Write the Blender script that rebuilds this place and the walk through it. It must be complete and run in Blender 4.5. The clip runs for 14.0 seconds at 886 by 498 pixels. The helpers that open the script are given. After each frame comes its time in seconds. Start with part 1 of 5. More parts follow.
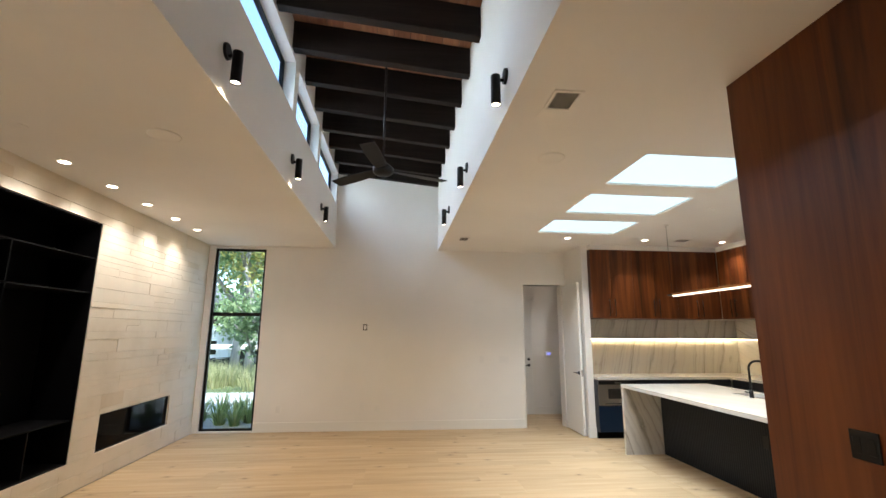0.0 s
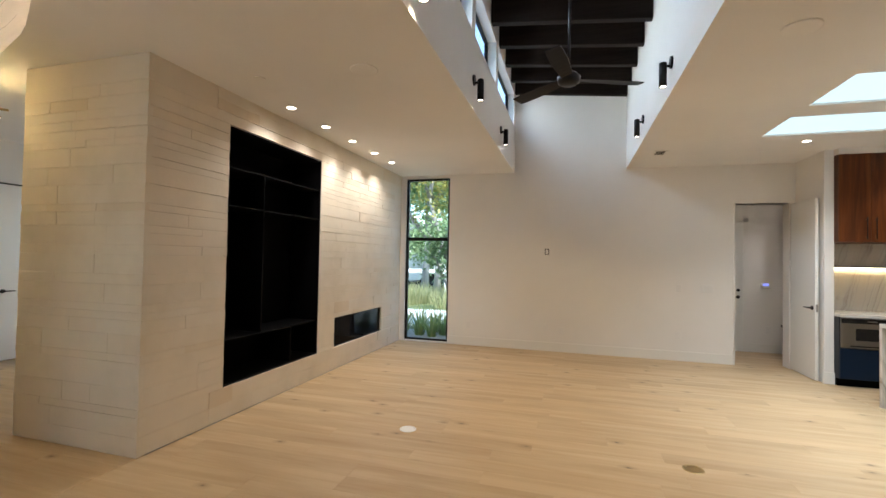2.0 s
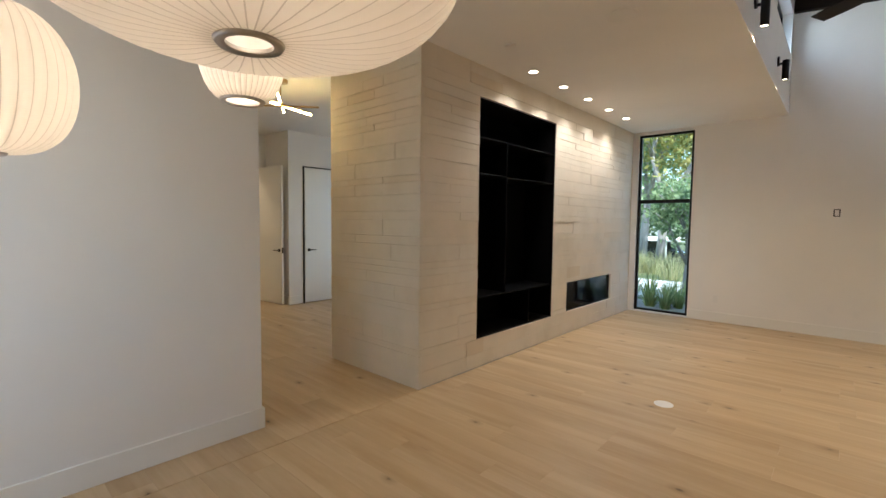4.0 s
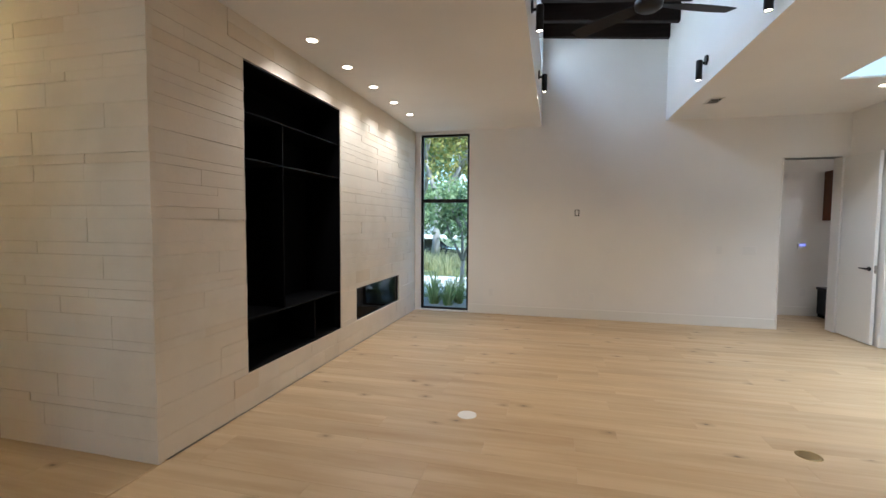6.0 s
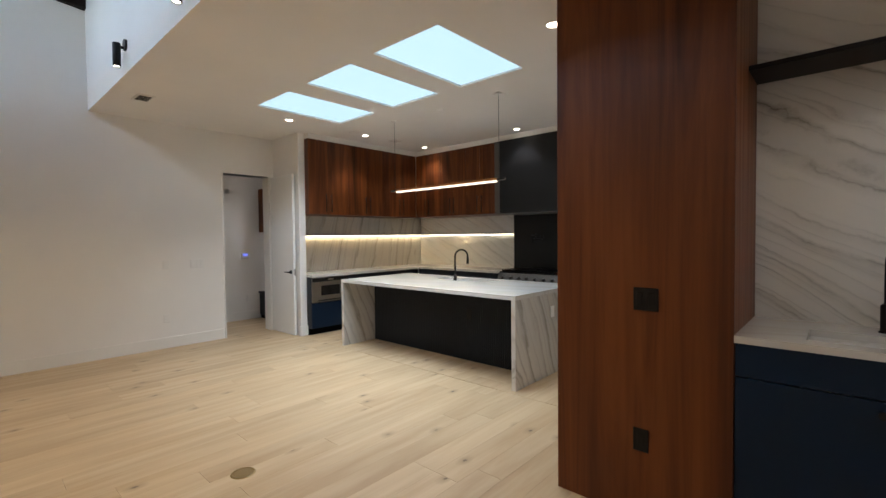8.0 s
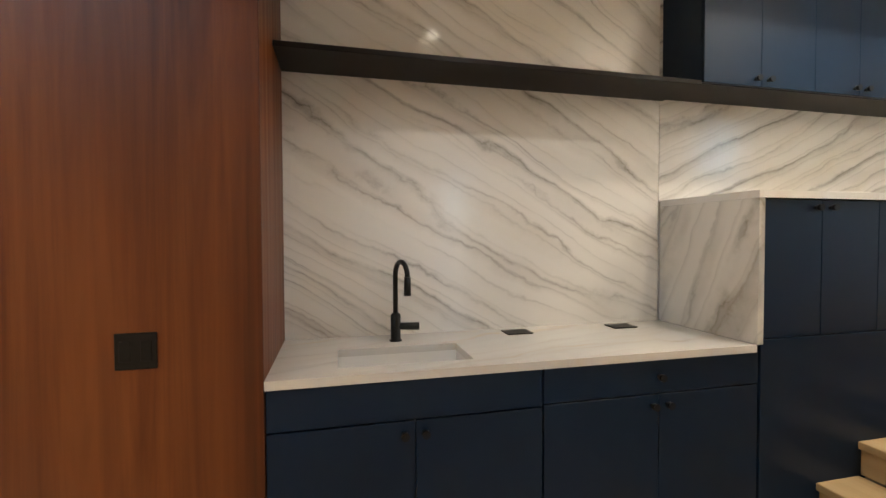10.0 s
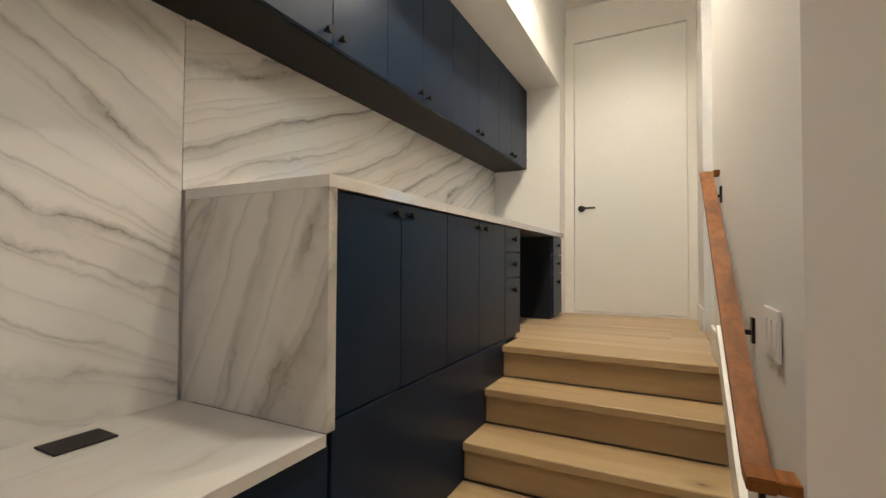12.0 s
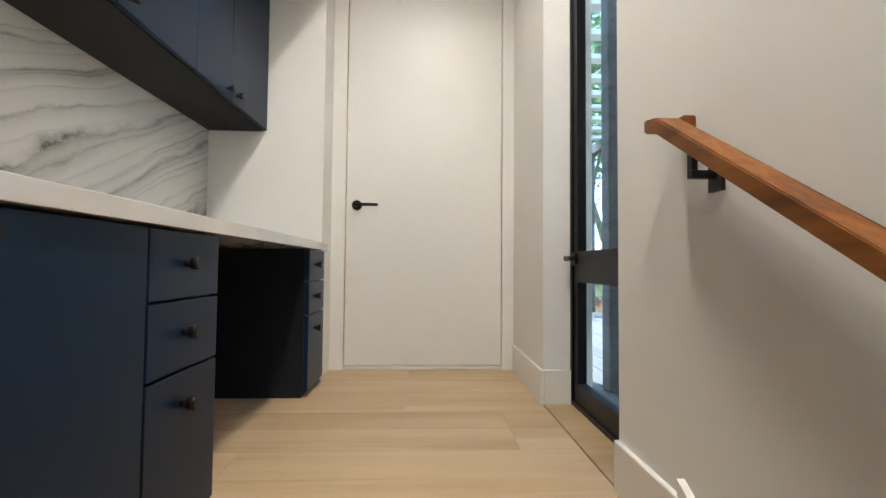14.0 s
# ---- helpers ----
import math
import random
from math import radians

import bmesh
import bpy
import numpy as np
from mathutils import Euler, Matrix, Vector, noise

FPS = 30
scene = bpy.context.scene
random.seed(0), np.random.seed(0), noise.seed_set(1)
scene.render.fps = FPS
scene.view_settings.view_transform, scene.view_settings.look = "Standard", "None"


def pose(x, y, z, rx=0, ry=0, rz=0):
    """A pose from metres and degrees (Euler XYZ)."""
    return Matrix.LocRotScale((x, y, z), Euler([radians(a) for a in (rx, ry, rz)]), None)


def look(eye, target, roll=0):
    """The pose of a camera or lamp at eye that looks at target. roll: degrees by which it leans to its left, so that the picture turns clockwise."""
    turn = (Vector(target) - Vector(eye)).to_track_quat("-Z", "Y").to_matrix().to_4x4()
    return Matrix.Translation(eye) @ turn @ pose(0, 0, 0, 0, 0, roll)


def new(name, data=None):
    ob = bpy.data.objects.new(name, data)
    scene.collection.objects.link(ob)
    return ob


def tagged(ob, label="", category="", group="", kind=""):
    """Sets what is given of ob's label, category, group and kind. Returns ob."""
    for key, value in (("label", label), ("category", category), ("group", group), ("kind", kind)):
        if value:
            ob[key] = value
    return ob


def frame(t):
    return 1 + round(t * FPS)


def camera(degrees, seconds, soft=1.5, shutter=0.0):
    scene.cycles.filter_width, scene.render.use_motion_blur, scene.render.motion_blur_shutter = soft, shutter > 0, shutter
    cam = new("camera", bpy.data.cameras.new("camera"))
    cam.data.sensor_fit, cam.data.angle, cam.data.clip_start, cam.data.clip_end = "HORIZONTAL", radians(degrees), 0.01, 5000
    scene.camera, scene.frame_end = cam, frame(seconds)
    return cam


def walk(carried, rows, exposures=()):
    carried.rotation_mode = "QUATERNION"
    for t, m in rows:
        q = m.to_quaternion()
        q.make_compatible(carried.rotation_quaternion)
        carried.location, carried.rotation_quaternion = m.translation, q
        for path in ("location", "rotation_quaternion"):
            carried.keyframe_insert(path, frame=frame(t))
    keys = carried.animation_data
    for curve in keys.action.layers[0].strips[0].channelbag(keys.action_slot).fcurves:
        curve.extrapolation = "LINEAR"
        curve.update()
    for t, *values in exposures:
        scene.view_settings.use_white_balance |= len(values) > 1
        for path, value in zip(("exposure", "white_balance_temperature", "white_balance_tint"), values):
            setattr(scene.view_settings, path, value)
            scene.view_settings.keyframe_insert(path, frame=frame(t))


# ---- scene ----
cam = camera(90.1, 14.0)
PATH = [
    (0, (0.51, 0.218, 1.613), (0.707, 2.174, 1.983), 0.3),
    (0.5, (0.523, 0.337, 1.598), (0.676, 2.31, 1.889), 0.3),
    (1, (0.54, 0.399, 1.579), (0.56, 2.39, 1.76), 0.3),
    (1.5, (0.488, 0.393, 1.547), (0.245, 2.375, 1.659), 0.8),
    (2, (0.372, 0.301, 1.536), (-0.189, 2.22, 1.58), 1.1),
    (2.5, (0.299, 0.218, 1.55), (-0.547, 2.03, 1.542), 1.0),
    (3, (0.254, 0.16, 1.528), (-0.844, 1.831, 1.475), 0.9),
    (3.2, (0.225, 0.124, 1.526), (-0.961, 1.733, 1.458), 0.8),
    (3.6, (0.143, 0.096, 1.518), (-1.148, 1.621, 1.423), 0.7),
    (4.0, (0.012, 0.123, 1.502), (-1.322, 1.607, 1.381), 0.7),
    (4.4, (-0.132, 0.193, 1.486), (-1.45, 1.691, 1.343), 0.7),
    (4.8, (-0.255, 0.298, 1.474), (-1.492, 1.861, 1.32), 0.7),
    (5.3, (-0.326, 0.462, 1.475), (-1.356, 2.17, 1.33), 0.5),
    (5.5, (-0.328, 0.533, 1.48), (-1.246, 2.305, 1.345), 0.4),
    (6, (-0.389, 0.719, 1.5), (-0.875, 2.656, 1.387), 0.4),
    (6.5, (-0.42, 0.885, 1.514), (-0.362, 2.882, 1.43), -0.0),
    (7, (-0.344, 1.018, 1.49), (0.25, 2.926, 1.418), -0.6),
    (7.5, (-0.125, 1.168, 1.493), (0.928, 2.867, 1.428), -0.7),
    (8, (0.068, 1.22, 1.497), (1.549, 2.562, 1.438), -0.6),
    (8.5, (0.222, 1.334, 1.513), (2.03, 2.186, 1.441), -0.7),
    (8.7, (0.279, 1.363, 1.502), (2.167, 2.02, 1.436), -0.7),
    (9.2, (0.458, 1.404, 1.495), (2.448, 1.594, 1.437), -0.6),
    (9.7, (0.686, 1.381, 1.512), (2.673, 1.153, 1.455), -0.4),
    (10.2, (0.926, 1.288, 1.529), (2.826, 0.665, 1.478), -0.1),
    (10.8, (1.176, 1.079, 1.515), (2.841, -0.027, 1.49), -0.0),
    (11, (1.246, 0.991, 1.5), (2.794, -0.275, 1.489), -0.0),
    (11.5, (1.436, 0.684, 1.515), (2.668, -0.891, 1.54), -0.0),
    (12, (1.614, 0.412, 1.498), (2.527, -1.366, 1.549), 0.3),
    (12.5, (1.778, 0.095, 1.49), (2.36, -1.818, 1.572), 0.6),
    (13, (1.837, -0.338, 1.483), (2.122, -2.31, 1.583), 0.7),
    (13.3, (1.878, -0.583, 1.492), (2.01, -2.577, 1.608), 0.8),
    (13.5, (1.9, -0.77, 1.518), (1.956, -2.765, 1.631), 0.9),
    (14, (1.938, -1.144, 1.625), (1.849, -3.14, 1.7), 0.5),
]
walk(cam, [(t, look(eye, target, roll)) for t, eye, target, roll in PATH], [(0.0, 2.25, 6200, 10), (1.5, 2.2, 6200, 10), (3.2, 2.0, 6100, 10), (5.3, 2.0, 5850, 10), (6.5, 2.02, 5500, 10), (7.5, 1.92, 5700, 10), (8.0, 1.85, 5800, 10), (8.7, 1.93, 5950, 10), (10.8, 3.12, 6150, 10), (11.2, 2.95, 6150, 10), (11.6, 2.6, 6150, 10), (12.5, 2.3, 6150, 10), (14.0, 2.45, 5500, 10)])

# ---- world and sun ----
world = bpy.data.worlds.new("sky")
scene.world = world
world.use_nodes = True
wn = world.node_tree.nodes
sky = wn.new("ShaderNodeTexSky")
sky.sky_type, sky.sun_disc = "NISHITA", False
sky.sun_elevation, sky.sun_rotation = radians(52), radians(139)
wn["Background"].inputs["Strength"].default_value = 0.15
world.node_tree.links.new(sky.outputs[0], wn["Background"].inputs["Color"])
sun = new("sun", bpy.data.lights.new("sun", "SUN"))
sun.data.energy, sun.data.angle, sun.data.color = 2.5, radians(0.6), (1.0, 0.95, 0.88)
sun.matrix_world = look((12, -14, 23.6), (0, 0, 0))

STRIP = (1.0, 0.71, 0.33)
WARM, SOFT_WARM, DAY = (1.0, 0.74, 0.42), (1.0, 0.92, 0.82), (0.84, 0.94, 1.0)


def spot(name, at, power, cone, radius=0.03, colour=WARM, aim=(0, 0, -1), blend=0.6):
    lamp = new(name, bpy.data.lights.new(name, "SPOT"))
    lamp.data.energy, lamp.data.spot_size, lamp.data.spot_blend = power, radians(cone), blend
    lamp.data.shadow_soft_size, lamp.data.color = radius, colour
    lamp.matrix_world = look(at, tuple(a + b for a, b in zip(at, aim)))
    return lamp


def panel_lamp(name, at, aim, size_x, size_y, power, colour):
    lamp = new(name, bpy.data.lights.new(name, "AREA"))
    lamp.data.shape, lamp.data.size, lamp.data.size_y = "RECTANGLE", size_x, size_y
    lamp.data.energy, lamp.data.color = power, colour
    lamp.matrix_world = look(at, tuple(a + b for a, b in zip(at, aim)))
    return lamp


CANS_LIVING = [(-2.44, y) for y in (4.22, 4.89, 5.55, 6.22, 6.87)]
CANS_KITCHEN = [(3.12, 6.74), (4.4, 6.75), (5.71, 6.75), (5.71, 4.83), (3.12, 2.85)]
SCONCE_WEST, SCONCE_EAST = (2.89, 4.69, 6.48), (2.9, 4.61, 6.26)
CEIL = 3.07
for x, y in CANS_LIVING:
    spot("can_lamp", (x, y, CEIL - 0.03), 11, 130, 0.06, SOFT_WARM, blend=1.0)
for x, y in CANS_KITCHEN:
    spot("can_lamp", (x, y, CEIL - 0.03), 7, 100, 0.04, SOFT_WARM)
for y in SCONCE_WEST:
    spot("sconce_lamp", (-0.545, y, 3.14), 8, 115, 0.03, WARM)
for y in SCONCE_EAST:
    spot("sconce_lamp", (1.131, y, 3.1), 8, 115, 0.03, WARM)
# daylight in the roof openings
for y0, y1 in ((2.8, 4.585), (4.745, 6.03), (6.19, 7.93)):
    panel_lamp("clerestory_daylight", (-0.7, (y0 + y1) / 2, 4.13), (1, 0, -0.25), y1 - y0 - 0.1, 0.42, 1.35 * (y1 - y0), DAY).data.spread = radians(120)
for y in (3.86, 4.94, 6.04):
    panel_lamp("skylight_daylight", (3.12, y, CEIL + 0.012), (0, 0, -1), 1.1, 0.7, 4.6, DAY).data.spread = radians(110)
panel_lamp("south_daylight", (-2.25, -0.61, 1.4), (0, 1, -0.1), 1.4, 2.3, 3.0, (0.95, 0.97, 1.0))
panel_lamp("hall_daylight", (-5.8, 5.88, 1.5), (0, -1, -0.25), 1.5, 1.9, 2.6, DAY)
# lamps that hang or hide out of the way
panel_lamp("strip_lamp", (5.1, 7.735, 1.508), (0, 0.1, -1), 2.8, 0.015, 1.7, STRIP)
panel_lamp("strip_lamp", (6.575, 6.6, 1.508), (0.1, 0, -1), 2.2, 0.015, 1.4, STRIP).rotation_euler.z += radians(90)
panel_lamp("linear_lamp", (4.14, 4.92, 2.085), (0, 0, -1), 0.03, 1.6, 1.8, SOFT_WARM)
panel_lamp("closet_lamp", (-8.6, 3.3, 2.9), (0, 0, -1), 0.3, 0.3, 5, (1.0, 0.74, 0.44))
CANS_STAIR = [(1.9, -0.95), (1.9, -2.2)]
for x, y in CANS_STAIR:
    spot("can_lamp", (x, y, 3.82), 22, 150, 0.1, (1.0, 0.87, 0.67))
# Unseen lamp added to brighten the entry room.
spot("can_lamp", (4.25, 8.6, 2.72), 8, 130, 0.05, (1.0, 0.95, 0.9))
CANS_BAR = [(1.95, 0.6)]
for x, y in CANS_BAR:
    spot("can_lamp", (x, y, CEIL - 0.03), 5.0, 130, 0.05, SOFT_WARM)
PENDANTS = [(-0.86, 0.524, 1.845, 0.42), (-1.69, 0.877, 1.95, 0.17), (-2.15, 0.2, 1.72, 0.26)]
for x, y, z, r in PENDANTS:
    bulb = new("pendant_bulb", bpy.data.lights.new("pendant_bulb", "POINT"))
    bulb.data.energy, bulb.data.shadow_soft_size, bulb.data.color = 1.4, 0.05, SOFT_WARM
    bulb.location = (x, y, z + 0.2)


# ---- materials ----
class Mat:
    """A node material with one Principled shader, and short calls for its textures."""

    def __init__(self, name, colour=(0.8, 0.8, 0.8), rough=0.5, metal=0.0, **more):
        self.m = bpy.data.materials.new(name)
        self.m.use_nodes = True
        self.t = self.m.node_tree
        self.b = self.t.nodes["Principled BSDF"]
        self.b.inputs["Base Color"].default_value = (*colour, 1)
        self.b.inputs["Roughness"].default_value = rough
        self.b.inputs["Metallic"].default_value = metal
        for key, value in more.items():
            self.b.inputs[key.replace("_", " ")].default_value = value

    def node(self, kind, **values):
        n = self.t.nodes.new("ShaderNode" + kind)
        for key, value in values.items():
            n.inputs[key.replace("_", " ")].default_value = value
        return n

    def link(self, a, b):
        self.t.links.new(a, b)

    def coords(self, scale=(1, 1, 1), turn=(0, 0, 0), shift=None):
        tc, mp, first = self.node("TexCoord"), self.node("Mapping"), self.node("Mapping")
        first.inputs["Rotation"].default_value = [radians(-a) for a in turn]
        mp.inputs["Scale"].default_value = scale
        self.link(tc.outputs["Object"], first.inputs["Vector"])
        self.link(first.outputs[0], mp.inputs["Vector"])
        if shift is not None:
            self.link(shift, mp.inputs["Location"])
        return mp.outputs[0]

    def noise(self, vector, scale, detail=4.0, rough=0.55, distort=0.0):
        n = self.node("TexNoise", Scale=scale, Detail=detail, Roughness=rough, Distortion=distort)
        self.link(vector, n.inputs["Vector"])
        return n.outputs[0]

    def ramp(self, value, stops):
        r = self.node("ValToRGB")
        e = r.color_ramp.elements
        while len(e) < len(stops):
            e.new(0.5)
        for el, (pos, col) in zip(e, stops):
            el.position, el.color = pos, (*col, 1)
        self.link(value, r.inputs[0])
        return r.outputs[0]

    def mix(self, a, b, fac, kind="MIX"):
        n = self.node("Mix")
        n.data_type, n.blend_type = "RGBA", kind
        for val, sock in ((fac, n.inputs[0]), (a, n.inputs[6]), (b, n.inputs[7])):
            if hasattr(val, "is_output"):
                self.link(val, sock)
            else:
                sock.default_value = val if isinstance(val, float) else (*val, 1)
        return n.outputs[2]

    def maths(self, op, a, b=0.0):
        n = self.node("Math")
        n.operation = op
        for val, sock in ((a, n.inputs[0]), (b, n.inputs[1])):
            if hasattr(val, "is_output"):
                self.link(val, sock)
            else:
                sock.default_value = val
        return n.outputs[0]

    def colour(self, c):
        self.link(c, self.b.inputs["Base Color"])

    def rough(self, c):
        self.link(c, self.b.inputs["Roughness"])

    def bump(self, height, strength=0.1, distance=0.01):
        n = self.node("Bump", Strength=strength, Distance=distance)
        self.link(height, n.inputs["Height"])
        self.link(n.outputs[0], self.b.inputs["Normal"])


def grey(v):
    return (v, v, v)


def paint(name, colour, rough=0.6, amount=0.03):
    m = Mat(name, colour, rough)
    v = m.coords()
    big, fine = m.noise(v, 0.9, 3), m.noise(v, 180, 2)
    lo, hi = tuple(c * (1 - amount) for c in colour), tuple(min(1, c * (1 + amount)) for c in colour)
    m.colour(m.ramp(big, [(0.3, lo), (0.7, hi)]))
    m.bump(fine, 0.06, 0.002)
    return m.m


def wood(name, dark, mid, light, along, rough=0.4, scale=1.0, coat=0.0, vary=0.25, shine=0.5, fleck=0.35):
    """Straight-grained timber; along names the axis of the grain."""
    m = Mat(name, mid, rough, Coat_Weight=coat, Coat_Roughness=0.25, Specular_IOR_Level=shine)
    info = m.node("ObjectInfo")
    shift = m.node("CombineXYZ")
    for k, f in enumerate((7.3, 3.1, 5.7)):
        m.link(m.maths("MULTIPLY", info.outputs["Random"], f), shift.inputs[k])
    s = [9.0 * scale] * 3
    s["xyz".index(along)] = 0.55 * scale
    v = m.coords(s, (0, 0, 0), shift.outputs[0])
    s2 = [60.0 * scale] * 3
    s2["xyz".index(along)] = 1.6 * scale
    w = m.coords(s2, (0, 0, 0), shift.outputs[0])
    bands, fine = m.noise(v, 1.0, 5, 0.6, 0.9), m.noise(w, 1.0, 3)
    c = m.ramp(bands, [(0.28, dark), (0.5, mid), (0.74, light)])
    c = m.mix(c, m.ramp(fine, [(0.3, grey(0.55)), (0.7, grey(1.0))]), fleck, "MULTIPLY")
    tone = m.ramp(info.outputs["Random"], [(0.0, grey(1 - vary)), (1.0, grey(1.0))])
    m.colour(m.mix(c, tone, 1.0, "MULTIPLY"))
    m.rough(m.ramp(fine, [(0.2, grey(rough + 0.12)), (0.8, grey(rough - 0.06))]))
    m.bump(fine, 0.12, 0.0015)
    return m


def marble(name, turn, stretch=(1.6, 1.6, 0.45), veins=(0.15, 0.135, 0.118), base=(0.74, 0.71, 0.67), seed=0.0, haze=0.18, cover=0.0, pitch=2.6):
    """Polished white quartzite: long near-parallel veins with a soft grey band along one side of each."""
    m = Mat(name, base, 0.16, Coat_Weight=0.15)
    v = m.coords(stretch, turn)
    off = m.node("VectorMath")
    off.inputs[1].default_value = (seed, seed * 0.7, seed * 1.3)
    m.link(v, off.inputs[0])
    v = off.outputs[0]
    axes = m.node("SeparateXYZ")
    m.link(m.coords((1, 1, 1), turn), axes.inputs[0])
    across = axes.outputs[max(range(3), key=lambda k: stretch[k])]
    flat = m.coords((1, 1, 1), turn)
    drift = m.maths("ADD", m.maths("MULTIPLY", m.noise(v, 0.8, 4, 0.55), 3.6), m.maths("MULTIPLY", m.noise(flat, 5.0, 8, 0.66), 0.34))
    cloud = m.noise(v, 1.1, 6, 0.6, 0.6)
    c = m.ramp(cloud, [(0.25, tuple(x * 0.86 for x in base)), (0.6, base), (0.9, tuple(min(1, x * 1.07) for x in base))])
    warm = m.ramp(m.noise(v, 2.4, 5, 0.6), [(0.5, grey(0.0)), (0.68, grey(0.35))])
    c = m.mix(c, tuple(x * k for x, k in zip(base, (0.95, 0.86, 0.72))), warm)
    ink = m.mix(veins, tuple(x * k for x, k in zip(veins, (1.7, 1.35, 0.95))), m.ramp(m.noise(v, 1.9, 3), [(0.42, grey(0.0)), (0.6, grey(1.0))]))
    broken = m.ramp(m.noise(m.coords(tuple(9 * x for x in stretch), turn), 1.0, 6, 0.7), [(0.36, grey(0.12)), (0.62, grey(1.0))])
    for k, (dense, thick, deep) in enumerate(((pitch, 1.0, 0.95), (pitch * 1.9, 0.8, 0.6), (pitch * 3.7, 0.9, 0.34))):
        w = m.maths("FRACT", m.maths("ADD", m.maths("ADD", m.maths("MULTIPLY", across, dense), m.maths("MULTIPLY", drift, 1.0 + 0.45 * k)), seed + 0.37 * k))
        gate = m.ramp(m.noise(v, 1.3 + 0.7 * k, 5, 0.62), [(0.44 - cover, grey(0.0)), (0.66 - cover, grey(1.0))])
        band = m.ramp(w, [(0.22, grey(0.0)), (0.47, grey(haze * deep)), (0.5, grey(haze * deep * 0.45)), (0.6, grey(0.0))])
        c = m.mix(c, (0.43, 0.4, 0.36), m.maths("MULTIPLY", band, gate))
        near = m.maths("ABSOLUTE", m.maths("SUBTRACT", w, 0.49))
        line = m.ramp(near, [(0.0, grey(deep)), (0.012 * thick, grey(deep * 0.55)), (0.075 * thick, grey(0.0))])
        c = m.mix(c, ink, m.maths("MULTIPLY", m.maths("MULTIPLY", line, gate), broken))
    m.colour(c)
    return m.m


WALL = paint("wall_paint", (0.81, 0.785, 0.75), 0.55)
CEILING = paint("ceiling_paint", (0.81, 0.785, 0.75), 0.7)
TRIM = paint("trim_enamel", (0.8, 0.78, 0.74), 0.35, 0.015)
DOOR = paint("door_enamel", (0.8, 0.79, 0.76), 0.35, 0.015)
WALNUT = wood("walnut_veneer", (0.055, 0.0125, 0.0026), (0.155, 0.041, 0.008), (0.25, 0.075, 0.0155), "z", 0.4, 0.55, 0.0, 0.12, 0.3).m
WALNUT_CAB = wood("figured_walnut_veneer", (0.03, 0.0075, 0.002), (0.125, 0.033, 0.0068), (0.25, 0.075, 0.0155), "z", 0.4, 0.75, 0.0, 0.28, 0.3).m
RAILWOOD = wood("walnut_handrail", (0.11, 0.034, 0.006), (0.23, 0.08, 0.013), (0.33, 0.125, 0.022), "y", 0.45, 1.5, 0.05, 0.0, 0.25).m
DECKWOOD = wood("cedar_deck", (0.2, 0.07, 0.03), (0.36, 0.15, 0.07), (0.5, 0.24, 0.12), "y", 0.5).m
BEAMWOOD = wood("black_stained_beam", (0.008, 0.0052, 0.0042), (0.015, 0.01, 0.008), (0.024, 0.0165, 0.0135), "x", 0.6, 1.0, 0.0, 0.2, 0.15).m


def oak_floor(name, along, tones=((0.485, 0.335, 0.185), (0.575, 0.42, 0.25), (0.635, 0.485, 0.31))):
    m = wood(name, *tones, along, 0.42, 0.5, 0.0, 0.1, 0.5, 0.09)
    info, shift = m.node("ObjectInfo"), m.node("CombineXYZ")
    for k, f in enumerate((31.0, 17.0, 5.0)):
        m.link(m.maths("MULTIPLY", info.outputs["Random"], f), shift.inputs[k])
    cell = m.node("TexVoronoi", Scale=0.95)
    cell.voronoi_dimensions = "2D"
    m.link(m.coords((1.0, 1.7, 1.0), (0, 0, 0), shift.outputs[0]), cell.inputs["Vector"])
    ragged = m.maths("ADD", cell.outputs["Distance"], m.maths("MULTIPLY", m.noise(m.coords((14, 30, 30), (0, 0, 0), shift.outputs[0]), 1.0, 4), 0.06))
    old = m.b.inputs["Base Color"].links[0].from_socket
    cloud = m.ramp(m.noise(m.coords((0.9, 4.5, 4.5), (0, 0, 0), shift.outputs[0]), 1.0, 4, 0.6), [(0.34, (0.74, 0.66, 0.56)), (0.56, (1, 1, 1))])
    c = m.mix(old, cloud, 0.5, "MULTIPLY")
    c = m.mix(c, tuple(0.62 * x for x in tones[0]), m.ramp(ragged, [(0.04, grey(0.7)), (0.11, grey(0.0))]))
    m.colour(m.mix(c, (0.07, 0.04, 0.022), m.ramp(ragged, [(0.034, grey(0.75)), (0.055, grey(0.0))])))
    return m.m


OAK = oak_floor("white_oak", "x")
STAIROAK = oak_floor("oak_tread", "x", ((0.4, 0.27, 0.13), (0.48, 0.34, 0.175), (0.55, 0.405, 0.22)))
MARBLE_BAR = marble("quartzite_wall", (29, 0, 0), (1.0, 0.3, 1.3), veins=(0.07, 0.058, 0.045), base=(0.69, 0.66, 0.615), haze=0.4, cover=0.12, pitch=3.2)
MARBLE_DESK = marble("quartzite_desk_wall", (-24, 0, 0), (1.0, 0.35, 1.5), seed=3.1, haze=0.7, cover=0.18, pitch=4.2, veins=(0.05, 0.047, 0.043), base=(0.68, 0.655, 0.62))
MARBLE_END = marble("quartzite_end", (0, -24, 0), (1.5, 1.0, 0.35), base=(0.64, 0.61, 0.56), seed=7.7, haze=0.95, cover=0.16, pitch=3.0, veins=(0.13, 0.13, 0.115))
MARBLE_TOP = marble("quartzite_top", (0, 0, 20), (1.2, 0.4, 1.0), (0.4, 0.375, 0.34), (0.66, 0.64, 0.605), 1.9, 0.2, 0.06)
